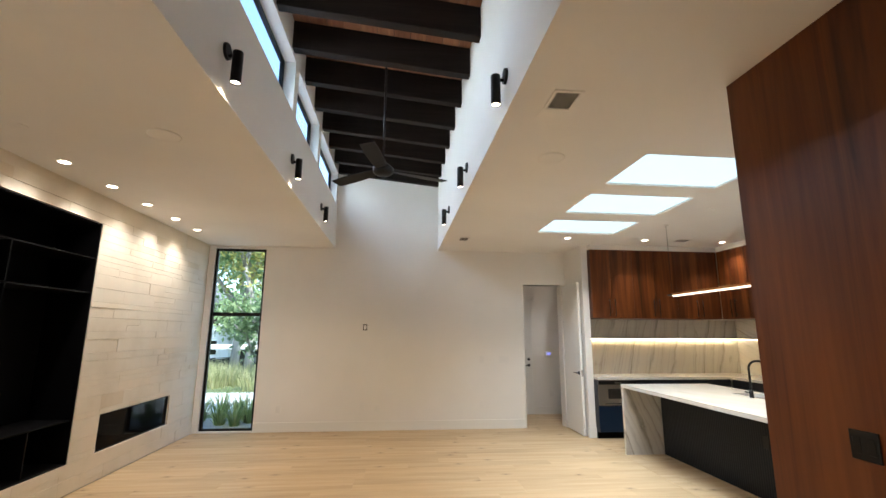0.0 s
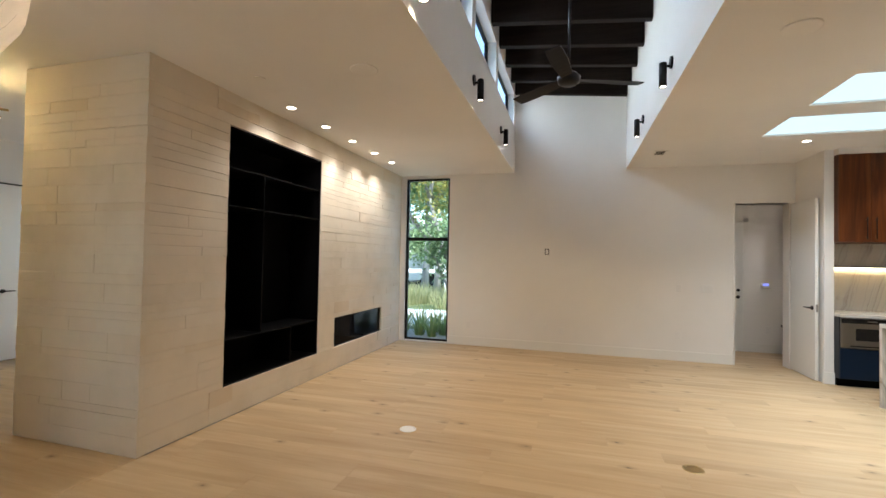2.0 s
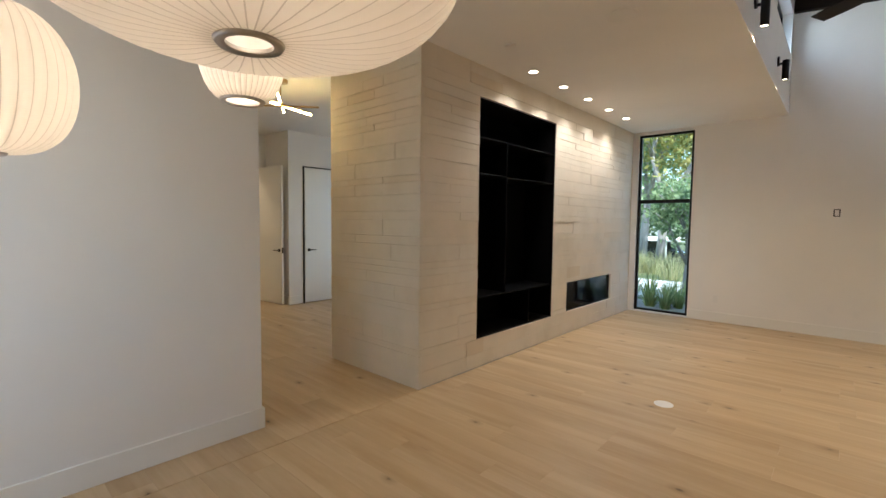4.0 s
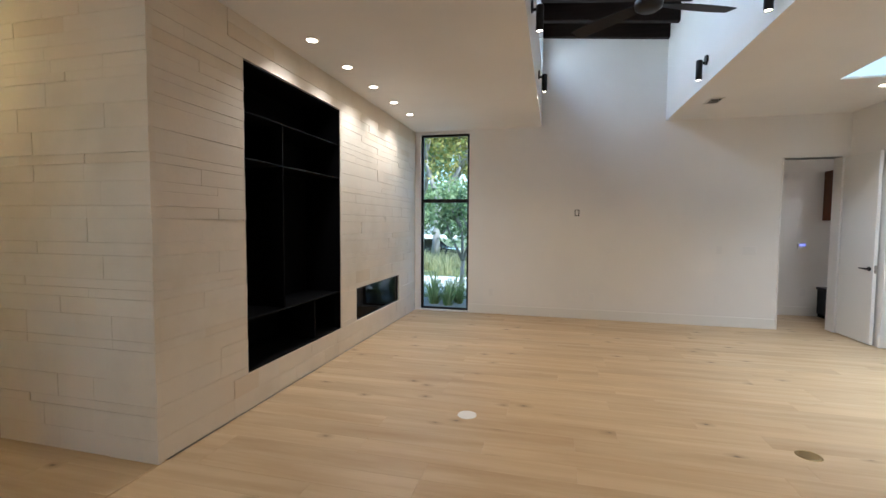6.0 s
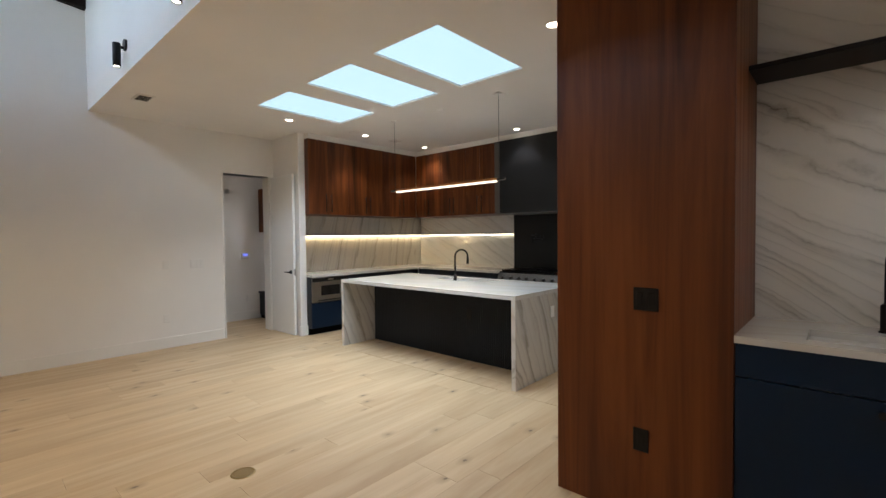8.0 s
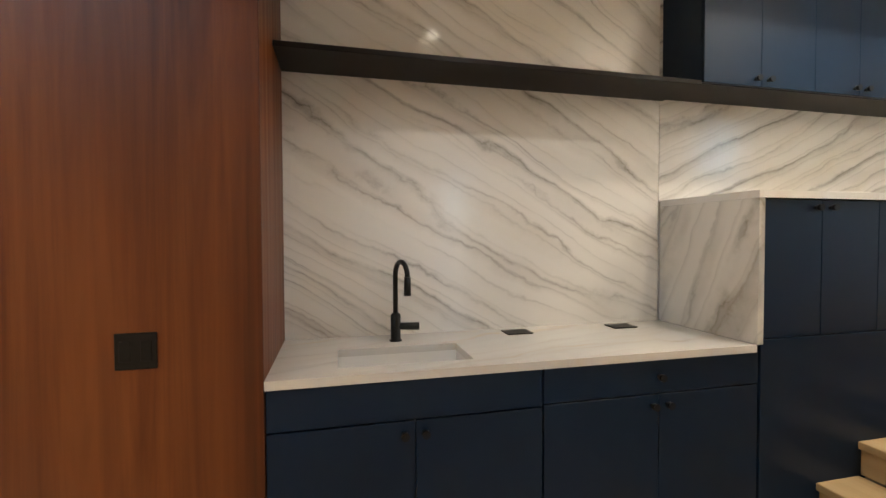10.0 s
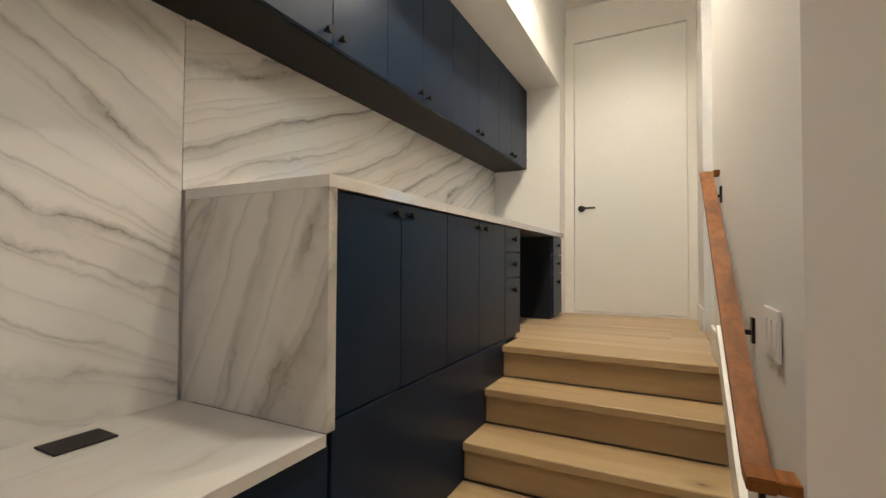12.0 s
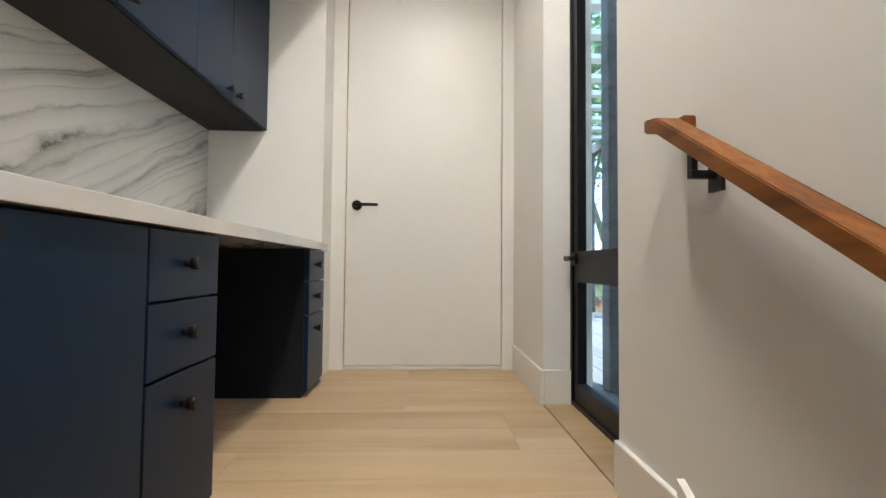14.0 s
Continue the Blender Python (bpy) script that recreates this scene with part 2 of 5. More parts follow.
MARBLE_KIT = marble("quartzite_kitchen", (0, 12, 0), (1.4, 1.0, 0.3), base=(0.52, 0.485, 0.43), seed=5.3, haze=1.0, cover=0.16, pitch=2.6, veins=(0.09, 0.08, 0.07))
MARBLE_KIT_E = marble("quartzite_kitchen_side", (28, 0, 0), (1.0, 0.35, 1.4), seed=9.3, haze=0.4, pitch=4.0)


def lacquer(name, colour, rough=0.42, shine=0.24):
    m = Mat(name, colour, rough, Specular_IOR_Level=shine)
    v = m.coords()
    m.colour(m.ramp(m.noise(v, 1.3, 3), [(0.3, tuple(c * 0.88 for c in colour)), (0.7, tuple(c * 1.1 for c in colour))]))
    m.bump(m.noise(v, 320, 2), 0.04, 0.001)
    return m.m


NAVY = lacquer("navy_lacquer", (0.0065, 0.0172, 0.039), 0.34, 0.19)
INK = lacquer("ink_lacquer", (0.012, 0.014, 0.019), 0.4)
SOOT = Mat("black_shelf_board", (0.0022, 0.002, 0.0024), 0.6, Specular_IOR_Level=0.06).m
BRONZE = lacquer("dark_bronze_sheet", (0.011, 0.0085, 0.0078), 0.42, 0.14)
BLACK = Mat("black_metal", (0.012, 0.011, 0.011), 0.38, 0.6).m
CHARCOAL = lacquer("charcoal_steel_sheet", (0.011, 0.0112, 0.0125), 0.38)
STEEL = Mat("brushed_steel", (0.3, 0.285, 0.265), 0.38, 1.0).m
RANGESTEEL = Mat("dark_range_steel", (0.13, 0.125, 0.12), 0.42, 1.0).m
SILVER = Mat("satin_nickel_cover", (0.82, 0.82, 0.83), 0.5, 0.3).m
BRASS = Mat("aged_brass", (0.42, 0.3, 0.14), 0.35, 1.0).m
PLASTIC = Mat("white_plastic", (0.78, 0.76, 0.73), 0.35).m
CERAMIC = Mat("white_ceramic", (0.8, 0.78, 0.75), 0.12, Coat_Weight=0.5).m
BLACKGLASS = Mat("black_glass", (0.006, 0.006, 0.007), 0.04).m
FIREGLASS = Mat("fireplace_glass", (0.004, 0.004, 0.005), 0.05, Specular_IOR_Level=0.05).m
# The faint blue tint puts the bluish outdoor haze into the glass colour.
GLASS = Mat("window_glass", (0.84, 0.96, 0.98), 0.0, Transmission_Weight=1.0, IOR=1.02).m


def glow(name, colour, strength, base=(0.8, 0.8, 0.8)):
    m = Mat(name, base, 0.5)
    m.b.inputs["Emission Color"].default_value = (*colour, 1)
    m.b.inputs["Emission Strength"].default_value = strength
    return m.m


LAMPGLOW = glow("lamp_lens", (1.0, 0.85, 0.62), 5.0)
STRIPGLOW = glow("strip_diffuser", (1.0, 0.85, 0.55), 2.6)
TUBEGLOW = glow("tube_diffuser", (1.0, 0.76, 0.52), 0.62)
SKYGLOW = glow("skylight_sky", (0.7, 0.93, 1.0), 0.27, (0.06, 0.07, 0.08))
HALLGLOW = glow("hall_tube", (1.0, 0.72, 0.3), 16.0)
KEYGLOW = glow("keypad_screen", (0.1, 0.15, 1.0), 0.5)
BULB = glow("bulb_diffuser", (1.0, 0.88, 0.68), 1.0)


def limestone():
    m = Mat("limestone", (0.66, 0.6, 0.51), 0.8)
    info = m.node("ObjectInfo")
    v = m.coords()
    c = m.ramp(m.noise(v, 2.2, 6), [(0.25, (0.66, 0.585, 0.475)), (0.55, (0.745, 0.675, 0.57)), (0.8, (0.78, 0.715, 0.615))])
    c = m.mix(c, (0.74, 0.6, 0.46), m.ramp(m.noise(v, 1.1, 4, 0.6), [(0.5, grey(0.0)), (0.7, grey(0.4))]))
    tone = m.ramp(info.outputs["Random"], [(0.0, (0.93, 0.88, 0.81)), (0.08, (1.0, 0.98, 0.95)), (0.6, (1, 1, 1)), (1.0, (0.98, 0.965, 0.94))])
    m.colour(m.mix(c, tone, 1.0, "MULTIPLY"))
    m.bump(m.noise(v, 26, 8, 0.65), 0.35, 0.006)
    return m.m


STONE = limestone()
MORTAR = paint("stone_mortar", (0.66, 0.59, 0.49), 0.9)


def shade_mat():
    m = Mat("lamp_shade_skin", (0.82, 0.76, 0.68), 0.6)
    tr = m.node("BsdfTranslucent")
    tr.inputs[0].default_value = (0.85, 0.74, 0.6, 1)
    mx = m.node("MixShader")
    mx.inputs[0].default_value = 0.3
    m.link(m.b.outputs[0], mx.inputs[1])
    m.link(tr.outputs[0], mx.inputs[2])
    m.link(mx.outputs[0], m.t.nodes["Material Output"].inputs[0])
    return m.m


SHADE = shade_mat()


# ---- building blocks ----
def part(name, bm, material, parent=None, label=""):
    """Link a bmesh as one mesh object under a thing or a part."""
    bmesh.ops.recalc_face_normals(bm, faces=bm.faces[:])
    me = bpy.data.meshes.new(name)
    bm.to_mesh(me)
    bm.free()
    me.materials.append(material)
    ob = new(name, me)
    if parent is not None:
        ob.parent = parent
        base = parent.matrix_basis.inverted() if parent.parent is None else (parent.parent.matrix_basis @ parent.matrix_parent_inverse @ parent.matrix_basis).inverted()
        ob.matrix_parent_inverse = base
    if label:
        tagged(ob, label)
    return ob


def thing(name, at, label, category, group="", kind=""):
    ob = new(name)
    ob.empty_display_size = 0.1
    ob.matrix_basis = Matrix.Translation(at)
    return tagged(ob, label, category, group, kind)


def add_box(bm, x0, x1, y0, y1, z0, z1, bevel=0.0, seg=1):
    vs = [bm.verts.new((x, y, z)) for x in (x0, x1) for y in (y0, y1) for z in (z0, z1)]
    fs = [bm.faces.new([vs[i] for i in f]) for f in ((0, 1, 3, 2), (4, 6, 7, 5), (0, 4, 5, 1), (2, 3, 7, 6), (0, 2, 6, 4), (1, 5, 7, 3))]
    if bevel:
        edges = list({e for f in fs for e in f.edges})
        bmesh.ops.bevel(bm, geom=edges, offset=bevel, segments=seg, affect="EDGES", profile=0.5)


def box(*dims, bevel=0.0, seg=1):
    bm = bmesh.new()
    add_box(bm, *dims, bevel=bevel, seg=seg)
    return bm


def boxes(*many, bevel=0.0):
    bm = bmesh.new()
    for dims in many:
        add_box(bm, *dims, bevel=bevel)
    return bm


def add_rod(bm, a, b, r0, r1=None, seg=16):
    """A round bar, or a cone frustum, from a to b."""
    a, b = Vector(a), Vector(b)
    r1 = r0 if r1 is None else r1
    q = (b - a).to_track_quat("Z", "Y")
    rings = []
    for p, r in ((a, r0), (b, r1)):
        rings.append([bm.verts.new(p + q @ Vector((r * math.cos(i * math.tau / seg), r * math.sin(i * math.tau / seg), 0))) for i in range(seg)])
    for i in range(seg):
        j = (i + 1) % seg
        f = bm.faces.new((rings[0][i], rings[0][j], rings[1][j], rings[1][i]))
        f.smooth = True
    bm.faces.new(rings[0][::-1])
    bm.faces.new(rings[1])


def rod(a, b, r0, r1=None, seg=16):
    bm = bmesh.new()
    add_rod(bm, a, b, r0, r1, seg)
    return bm


def tube(points, r, seg=12):
    """A bent round bar through the points."""
    bm = bmesh.new()
    pts = [Vector(p) for p in points]
    rings = []
    for k, p in enumerate(pts):
        d = (pts[min(k + 1, len(pts) - 1)] - pts[max(k - 1, 0)]).normalized()
        q = d.to_track_quat("Z", "Y")
        rings.append([bm.verts.new(p + q @ Vector((r * math.cos(i * math.tau / seg), r * math.sin(i * math.tau / seg), 0))) for i in range(seg)])
    for u, w in zip(rings, rings[1:]):
        best = min(range(seg), key=lambda s: (w[s].co - u[0].co).length)
        for i in range(seg):
            j = (i + 1) % seg
            f = bm.faces.new((u[i], u[j], w[(j + best) % seg], w[(i + best) % seg]))
            f.smooth = True
    bm.faces.new(rings[0][::-1])
    bm.faces.new(rings[-1])
    return bm


def lathe(profile, x, y, seg=32, flute=0.0):
    """Turn a profile of (radius, height) round the upright through x, y; flute scallops it between ribs."""
    bm = bmesh.new()
    rings = []
    for r, z in profile:
        ring = []
        for i in range(seg):
            k = 1 - flute * abs(math.cos(i * math.pi / 4)) ** 6 if flute else 1
            ring.append(bm.verts.new((x + r * k * math.cos(i * math.tau / seg), y + r * k * math.sin(i * math.tau / seg), z)))
        rings.append(ring)
    for u, w in zip(rings, rings[1:]):
        for i in range(seg):
            j = (i + 1) % seg
            f = bm.faces.new((u[i], u[j], w[j], w[i]))
            f.smooth = True
    return bm


def prism(points, axis, lo, hi):
    """A flat outline pushed along an axis ('x': points are y, z; 'y': x, z; 'z': x, y)."""
    bm = bmesh.new()
    def at(p, h):
        return {"x": (h, p[0], p[1]), "y": (p[0], h, p[1]), "z": (p[0], p[1], h)}[axis]
    a, b = [bm.verts.new(at(p, lo)) for p in points], [bm.verts.new(at(p, hi)) for p in points]
    bm.faces.new(a[::-1])
    bm.faces.new(b)
    for i in range(len(points)):
        j = (i + 1) % len(points)
        bm.faces.new((a[i], a[j], b[j], b[i]))
    return bm


def setting(name, bm, material, label, category):
    return tagged(part(name, bm, material), label, category, kind="structure")


def sheet_with_holes(x0, x1, y0, y1, z0, z1, holes):
    xs = sorted({x0, x1, *[v for h in holes for v in h[:2]]})
    ys = sorted({y0, y1, *[v for h in holes for v in h[2:]]})
    bm = bmesh.new()
    for a, b in zip(xs, xs[1:]):
        for c, d in zip(ys, ys[1:]):
            mx, my = (a + b) / 2, (c + d) / 2
            if not any(h[0] < mx < h[1] and h[2] < my < h[3] for h in holes):
                add_box(bm, a, b, c, d, z0, z1)
    bmesh.ops.remove_doubles(bm, verts=bm.verts[:], dist=1e-5)
    bm.verts.index_update()
    seen = {}
    for f in bm.faces:
        seen.setdefault(frozenset(v.index for v in f.verts), []).append(f)
    bmesh.ops.delete(bm, geom=[f for fs in seen.values() if len(fs) > 1 for f in fs], context="FACES_ONLY")
    return bm


# ---- large structure ----
NORTH, WESTX, EASTX = 8.077, -2.73, 6.62
SLOT = (-0.62, 1.206, 1.2, 8.28)
SKYLIGHTS = [(2.53, 3.71, 3.48, 4.238), (2.53, 3.71, 4.565, 5.32), (2.53, 3.71, 5.672, 6.414)]
setting("ceiling", sheet_with_holes(-9.6, 6.82, -0.5, 8.28, CEIL, CEIL + 0.2, [SLOT, *SKYLIGHTS]), CEILING,
        "smooth white painted ceiling with recessed lights", "ceiling")
setting("wall_north", boxes(
    (-2.9, -2.64, NORTH, 8.28, -0.2, CEIL), (-2.64, -1.79, NORTH, 8.28, 3.02, CEIL), (-2.64, -1.79, NORTH, 8.28, -0.2, 0.02),
    (-1.79, 2.772, NORTH, 8.28, -0.2, CEIL), (2.772, 3.475, NORTH, 8.28, 2.47, CEIL), (3.475, 3.56, NORTH, 8.28, -0.2, CEIL),
    (-0.79, 1.43, NORTH, 8.28, CEIL + 0.2, 5.0), (-0.62, 1.206, NORTH, 8.28, CEIL + 0.0001, CEIL + 0.2)), WALL, "plain white painted wall with doorway", "wall")
CLERE = [(2.8, 4.585), (4.745, 6.03), (6.19, 7.93)]
cl = [(-0.79, -0.621, 1.0, NORTH, CEIL + 0.2, 3.85), (-0.79, -0.621, 1.0, NORTH, 4.41, 5.0)]
edges = [1.0, *[v for c in CLERE for v in c], NORTH]
cl += [(-0.79, -0.621, a, b, 3.85, 4.41) for a, b in zip(edges[::2], edges[1::2])]
setting("wall_clerestory", boxes(*cl), WALL, "white upper wall with a row of clerestory windows", "wall")
setting("wall_raised", boxes((1.207, 1.43, 1.0, NORTH, CEIL + 0.2, 4.9)), WALL, "white upper wall of the raised ceiling", "wall")
setting("wall_raised_end", boxes((-0.62, 1.206, 1.0, 1.199, CEIL + 0.2, 5.0)), WALL, "white end wall of the raised ceiling", "wall")
setting("wall_south", boxes((-3.24, -2.95, -0.83, -0.63, -0.2, CEIL + 0.2), (-1.55, 1.1, -0.83, -0.63, -0.2, CEIL + 0.2), (-2.95, -1.55, -0.83, -0.63, 2.6, CEIL + 0.2), (-2.95, -1.55, -0.83, -0.63, -0.2, 0.2)), WALL, "white painted wall with a tall window", "wall")
setting("ceiling_dining", boxes((-3.24, 1.385, -0.63, -0.5001, CEIL, CEIL + 0.2)), CEILING, "white painted ceiling of the dining place", "ceiling")
# Added overhang, there only to keep direct sun out of the dining window.
setting("roof_eave", box(-3.4, 1.05, -3.0, -0.8305, 3.271, 3.42, bevel=0.01), CEILING, "added white overhang that keeps sun off the dining window", "roof")
setting("wall_dining", boxes((-3.24, -3.04, -0.63, 1.58, -0.2, CEIL), (-9.6, -3.24, 1.38, 1.58, -0.2, CEIL)), WALL, "plain white painted wall beside the hall", "wall")
setting("wall_stub", boxes((3.56, 3.665, 7.3, 8.28, -0.2, CEIL)), WALL, "narrow white wall end beside the kitchen", "wall")
setting("wall_kitchen_north", boxes((3.665, EASTX, 7.78, 7.98, -0.2, CEIL)), WALL, "painted kitchen wall behind the cabinets", "wall")
setting("wall_east", boxes((EASTX, 6.82, 2.2, 7.98, -0.2, CEIL)), WALL, "painted kitchen wall behind the range", "wall")
setting("wall_kitchen_south", boxes((3.3, EASTX, 2.2, 2.4, -0.2, CEIL)), WALL, "plain white kitchen wall", "wall")
setting("wall_bar", boxes((3.087, 3.3, -3.487, 1.585, -0.2, 3.9)), WALL, "wall behind the bar", "wall")
def stair_wall_x(y):
    """Face of the wall beside the stairs, slightly out of true."""
    return 1.392 + 0.0107 * (-0.63 - y)


setting("wall_stair_side", prism([(1.1, -2.32), (stair_wall_x(-2.32), -2.32), (stair_wall_x(-0.63), -0.63), (1.1, -0.63)], "z", -0.2, 3.85), WALL, "white painted wall carrying the handrail", "wall")
setting("wall_stair", boxes((1.19, 1.41, -3.94, -3.07, -0.2, 3.85), (1.1, 1.41, -3.07, -2.32, 3.5, 3.85), (1.1, 1.41, -3.07, -2.32, -0.2, 1.0)),
        WALL, "white painted wall beside the stairs", "wall")
setting("wall_landing", boxes((1.41, 2.469, -3.94, -3.76, -0.2, 3.85), (2.469, 3.3, -3.94, -3.487, -0.2, 3.9)), WALL, "white wall at the top of the stairs", "wall")
setting("ceiling_stair", boxes((1.1, 2.469, -3.94, -0.5, 3.85, 4.0)), CEILING, "white painted ceiling above the stairs", "ceiling")
setting("wall_soffit", boxes((2.469, 3.087, -3.487, -0.5, 3.045, 3.95)), WALL, "boxed white soffit above the wall cabinets", "wall")
setting("wall_header", boxes((1.385, 2.469, -0.6, -0.5, CEIL, 3.85)), WALL, "white header above the stairs", "wall")
setting("ceiling_bar", boxes((2.469, 3.3, -0.5, -0.498, 3.05, 3.06)), CEILING, "ceiling edge above the bar", "ceiling")
setting("wall_west", boxes((-3.4, -3.2, 2.9, 8.28, -0.2, CEIL)), WALL, "wall core behind the stone cladding", "wall")
setting("wall_hall", boxes((-7.42, -7.22, 4.1, 5.9, -0.2, CEIL), (-8.1, -7.42, 4.1, 4.25, -0.2, CEIL), (-9.6, -9.4, 1.58, 5.9, -0.2, CEIL), (-9.6, -6.6, 5.9, 6.1, -0.2, CEIL), (-5.0, -3.4, 5.9, 6.1, -0.2, CEIL), (-6.6, -5.0, 5.9, 6.1, -0.2, 0.5), (-6.6, -5.0, 5.9, 6.1, 2.5, CEIL),
                           (-8.15, -8.05, 1.58, 2.9, -0.2, CEIL), (-8.15, -8.05, 2.9, 4.1, 2.46, CEIL)), WALL, "white hall wall", "wall")
setting("wall_vestibule", boxes((2.2, 2.4, 8.28, 9.5, -0.2, 2.8), (2.2, 4.9, 9.35, 9.5, -0.2, 2.8), (4.7, 4.9, 8.0, 9.35, -0.2, 2.8), (3.665, 4.9, 7.98, 8.1, -0.2, 2.8)), WALL, "white entry room wall", "wall")
setting("ceiling_vestibule", boxes((2.2, 4.9, 8.1, 9.5, 2.75, 2.9)), CEILING, "white entry room ceiling", "ceiling")
setting("floor_slab", boxes((-9.6, 6.82, -0.83, 9.5, -0.2, -0.021), (1.1, 3.3, -3.94, -0.83, -0.2, -0.021)), paint("concrete_slab", (0.4, 0.39, 0.37), 0.9), "concrete slab under the floor boards", "slab")

# raised roof: cedar boards on black beams, falling to the east
SLOPE = (4.26 - 4.44) / (1.226 + 0.59)


def roof_z(x):
    return 4.44 + (x + 0.59) * SLOPE


roof = thing("roof_deck", (0.3, 4.6, 4.8), "cedar board roof deck above dark beams", "roof", kind="structure")
n_boards = 13
for k in range(n_boards):
    a = -0.79 + k * (2.22 / n_boards)
    b = a + 2.22 / n_boards - 0.006
    part("board", prism([(a, roof_z(a) + 0.31), (b, roof_z(b) + 0.31), (b, roof_z(b) + 0.34), (a, roof_z(a) + 0.34)], "y", 1.0, 8.28), DECKWOOD, roof)
setting("roof_cover", prism([(-0.95, roof_z(-0.95) + 0.342), (1.5, roof_z(1.5) + 0.342), (1.5, roof_z(1.5) + 0.46), (-0.95, roof_z(-0.95) + 0.46)], "y", 0.9, 8.4), CHARCOAL, "dark roof covering", "roof")
for k in range(11):
    yb = 8.07 - 0.09 if k == 0 else 7.53 - (k - 1) * 0.61
    bm = prism([(-0.619, roof_z(-0.619)), (1.206, roof_z(1.206)), (1.206, roof_z(1.206) + 0.309), (-0.619, roof_z(-0.619) + 0.309)], "y", yb - (0 if k == 0 else 0.1), yb + (0.09 if k == 0 else 0))
    bmesh.ops.bevel(bm, geom=bm.edges[:], offset=0.006, segments=1, affect="EDGES")
    tagged(part("ceiling_beam", bm, BEAMWOOD), "black-stained timber ceiling beam under cedar boards", "beam", "beams of the raised ceiling")


# ---- windows ----
def window(name, dims_frame, panes, label, sill=False):
    """A frame with bars; panes are boxes, bars the frame's members."""
    w = thing(name, dims_frame[0][:1] + (dims_frame[0][2], dims_frame[0][4]), label, "window", kind="structure")
    fr = boxes(*dims_frame, bevel=0.004)
    part("window_frame", fr, BLACK, w)
    for p in panes:
        g = part("pane", box(*p), GLASS, w)
        g.visible_shadow = False
    return w


window("window_1", [(-2.64, -2.6, 8.12, 8.18, 0.02, 3.02), (-1.83, -1.79, 8.12, 8.18, 0.02, 3.02), (-2.6, -1.83, 8.12, 8.18, 2.985, 3.02),
                    (-2.6, -1.83, 8.12, 8.18, 0.02, 0.055), (-2.6, -1.83, 8.11, 8.18, 1.865, 1.925)],
       [(-2.6, -1.83, 8.145, 8.155, 0.055, 1.865), (-2.6, -1.83, 8.145, 8.155, 1.925, 2.985)], "tall black-framed window beside the stone wall")
window("window_5", [(-2.95, -2.9, -0.76, -0.7, 0.2, 2.6), (-1.6, -1.55, -0.76, -0.7, 0.2, 2.6), (-2.9, -1.6, -0.76, -0.7, 2.55, 2.6), (-2.9, -1.6, -0.76, -0.7, 0.2, 0.25)],
       [(-2.9, -1.6, -0.735, -0.725, 0.25, 2.55)], "tall black-framed window of the dining place")
for k, (a, b) in enumerate(CLERE):
    window("window_%d" % (k + 2), [(-0.78, -0.735, a, a + 0.035, 3.85, 4.41), (-0.78, -0.735, b - 0.035, b, 3.85, 4.41),
                                   (-0.78, -0.735, a + 0.035, b - 0.035, 3.85, 3.885), (-0.78, -0.735, a + 0.035, b - 0.035, 4.375, 4.41)],
           [(-0.762, -0.754, a + 0.035, b - 0.035, 3.885, 4.375)], "black-framed clerestory window under the roof")
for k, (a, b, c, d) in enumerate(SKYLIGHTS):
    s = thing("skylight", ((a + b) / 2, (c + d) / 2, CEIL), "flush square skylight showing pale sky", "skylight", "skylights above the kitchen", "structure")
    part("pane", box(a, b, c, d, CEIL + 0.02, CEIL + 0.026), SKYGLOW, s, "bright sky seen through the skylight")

# ---- stone wall with shelf niche and fireplace ----
NICHE, FIRE = (3.71, 5.302, 0.295, 2.764), (5.71, 7.258, 0.295, 0.7)
setting("stone_core", boxes((-3.2, -2.775, 2.91, NICHE[0], 0, CEIL), (-3.2, -2.775, NICHE[0], NICHE[1], 0, NICHE[2]), (-3.2, -2.775, NICHE[0], NICHE[1], NICHE[3], CEIL),
                            (-3.2, -2.775, NICHE[1], FIRE[0], 0, CEIL), (-3.2, -2.775, FIRE[0], FIRE[1], 0, FIRE[2]), (-3.2, -2.775, FIRE[0], FIRE[1], FIRE[3], CEIL),
                            (-3.2, -2.775, FIRE[1], NORTH, 0, CEIL), (-4.04, -3.2, 2.91, 3.1, 0, CEIL)), MORTAR, "mortar bed of the stone cladding", "wall")
stone_wall = thing("wall_stone", (-2.9, 5.4, 0), "cream limestone ashlar cladding with tight joints", "stone wall", kind="structure")
rnd = random.Random(7)


def split(lo, hi, sizes):
    out, at = [], lo
    while hi - at > 1e-6:
        size = rnd.choice(sizes)
        if hi - at - size < min(sizes):
            size = hi - at
        out.append((at, at + size))
        at += size
    return out


def stone(a, b, z0, z1, facing):
    g, d = 0.0008, rnd.uniform(0.0, 0.0065) if rnd.random() < 0.75 else 0.003
    if facing == "east":
        bm = box(-2.775, WESTX - 0.007 + d, a + 0.0001, b - 0.0001, z0 + g, z1 - g, bevel=0.0009)
    else:
        bm = box(a + 0.0001, b - 0.0001, 2.863 + 0.007 - d, 2.91, z0 + g, z1 - g, bevel=0.0009)
    part("stone", bm, STONE, stone_wall)


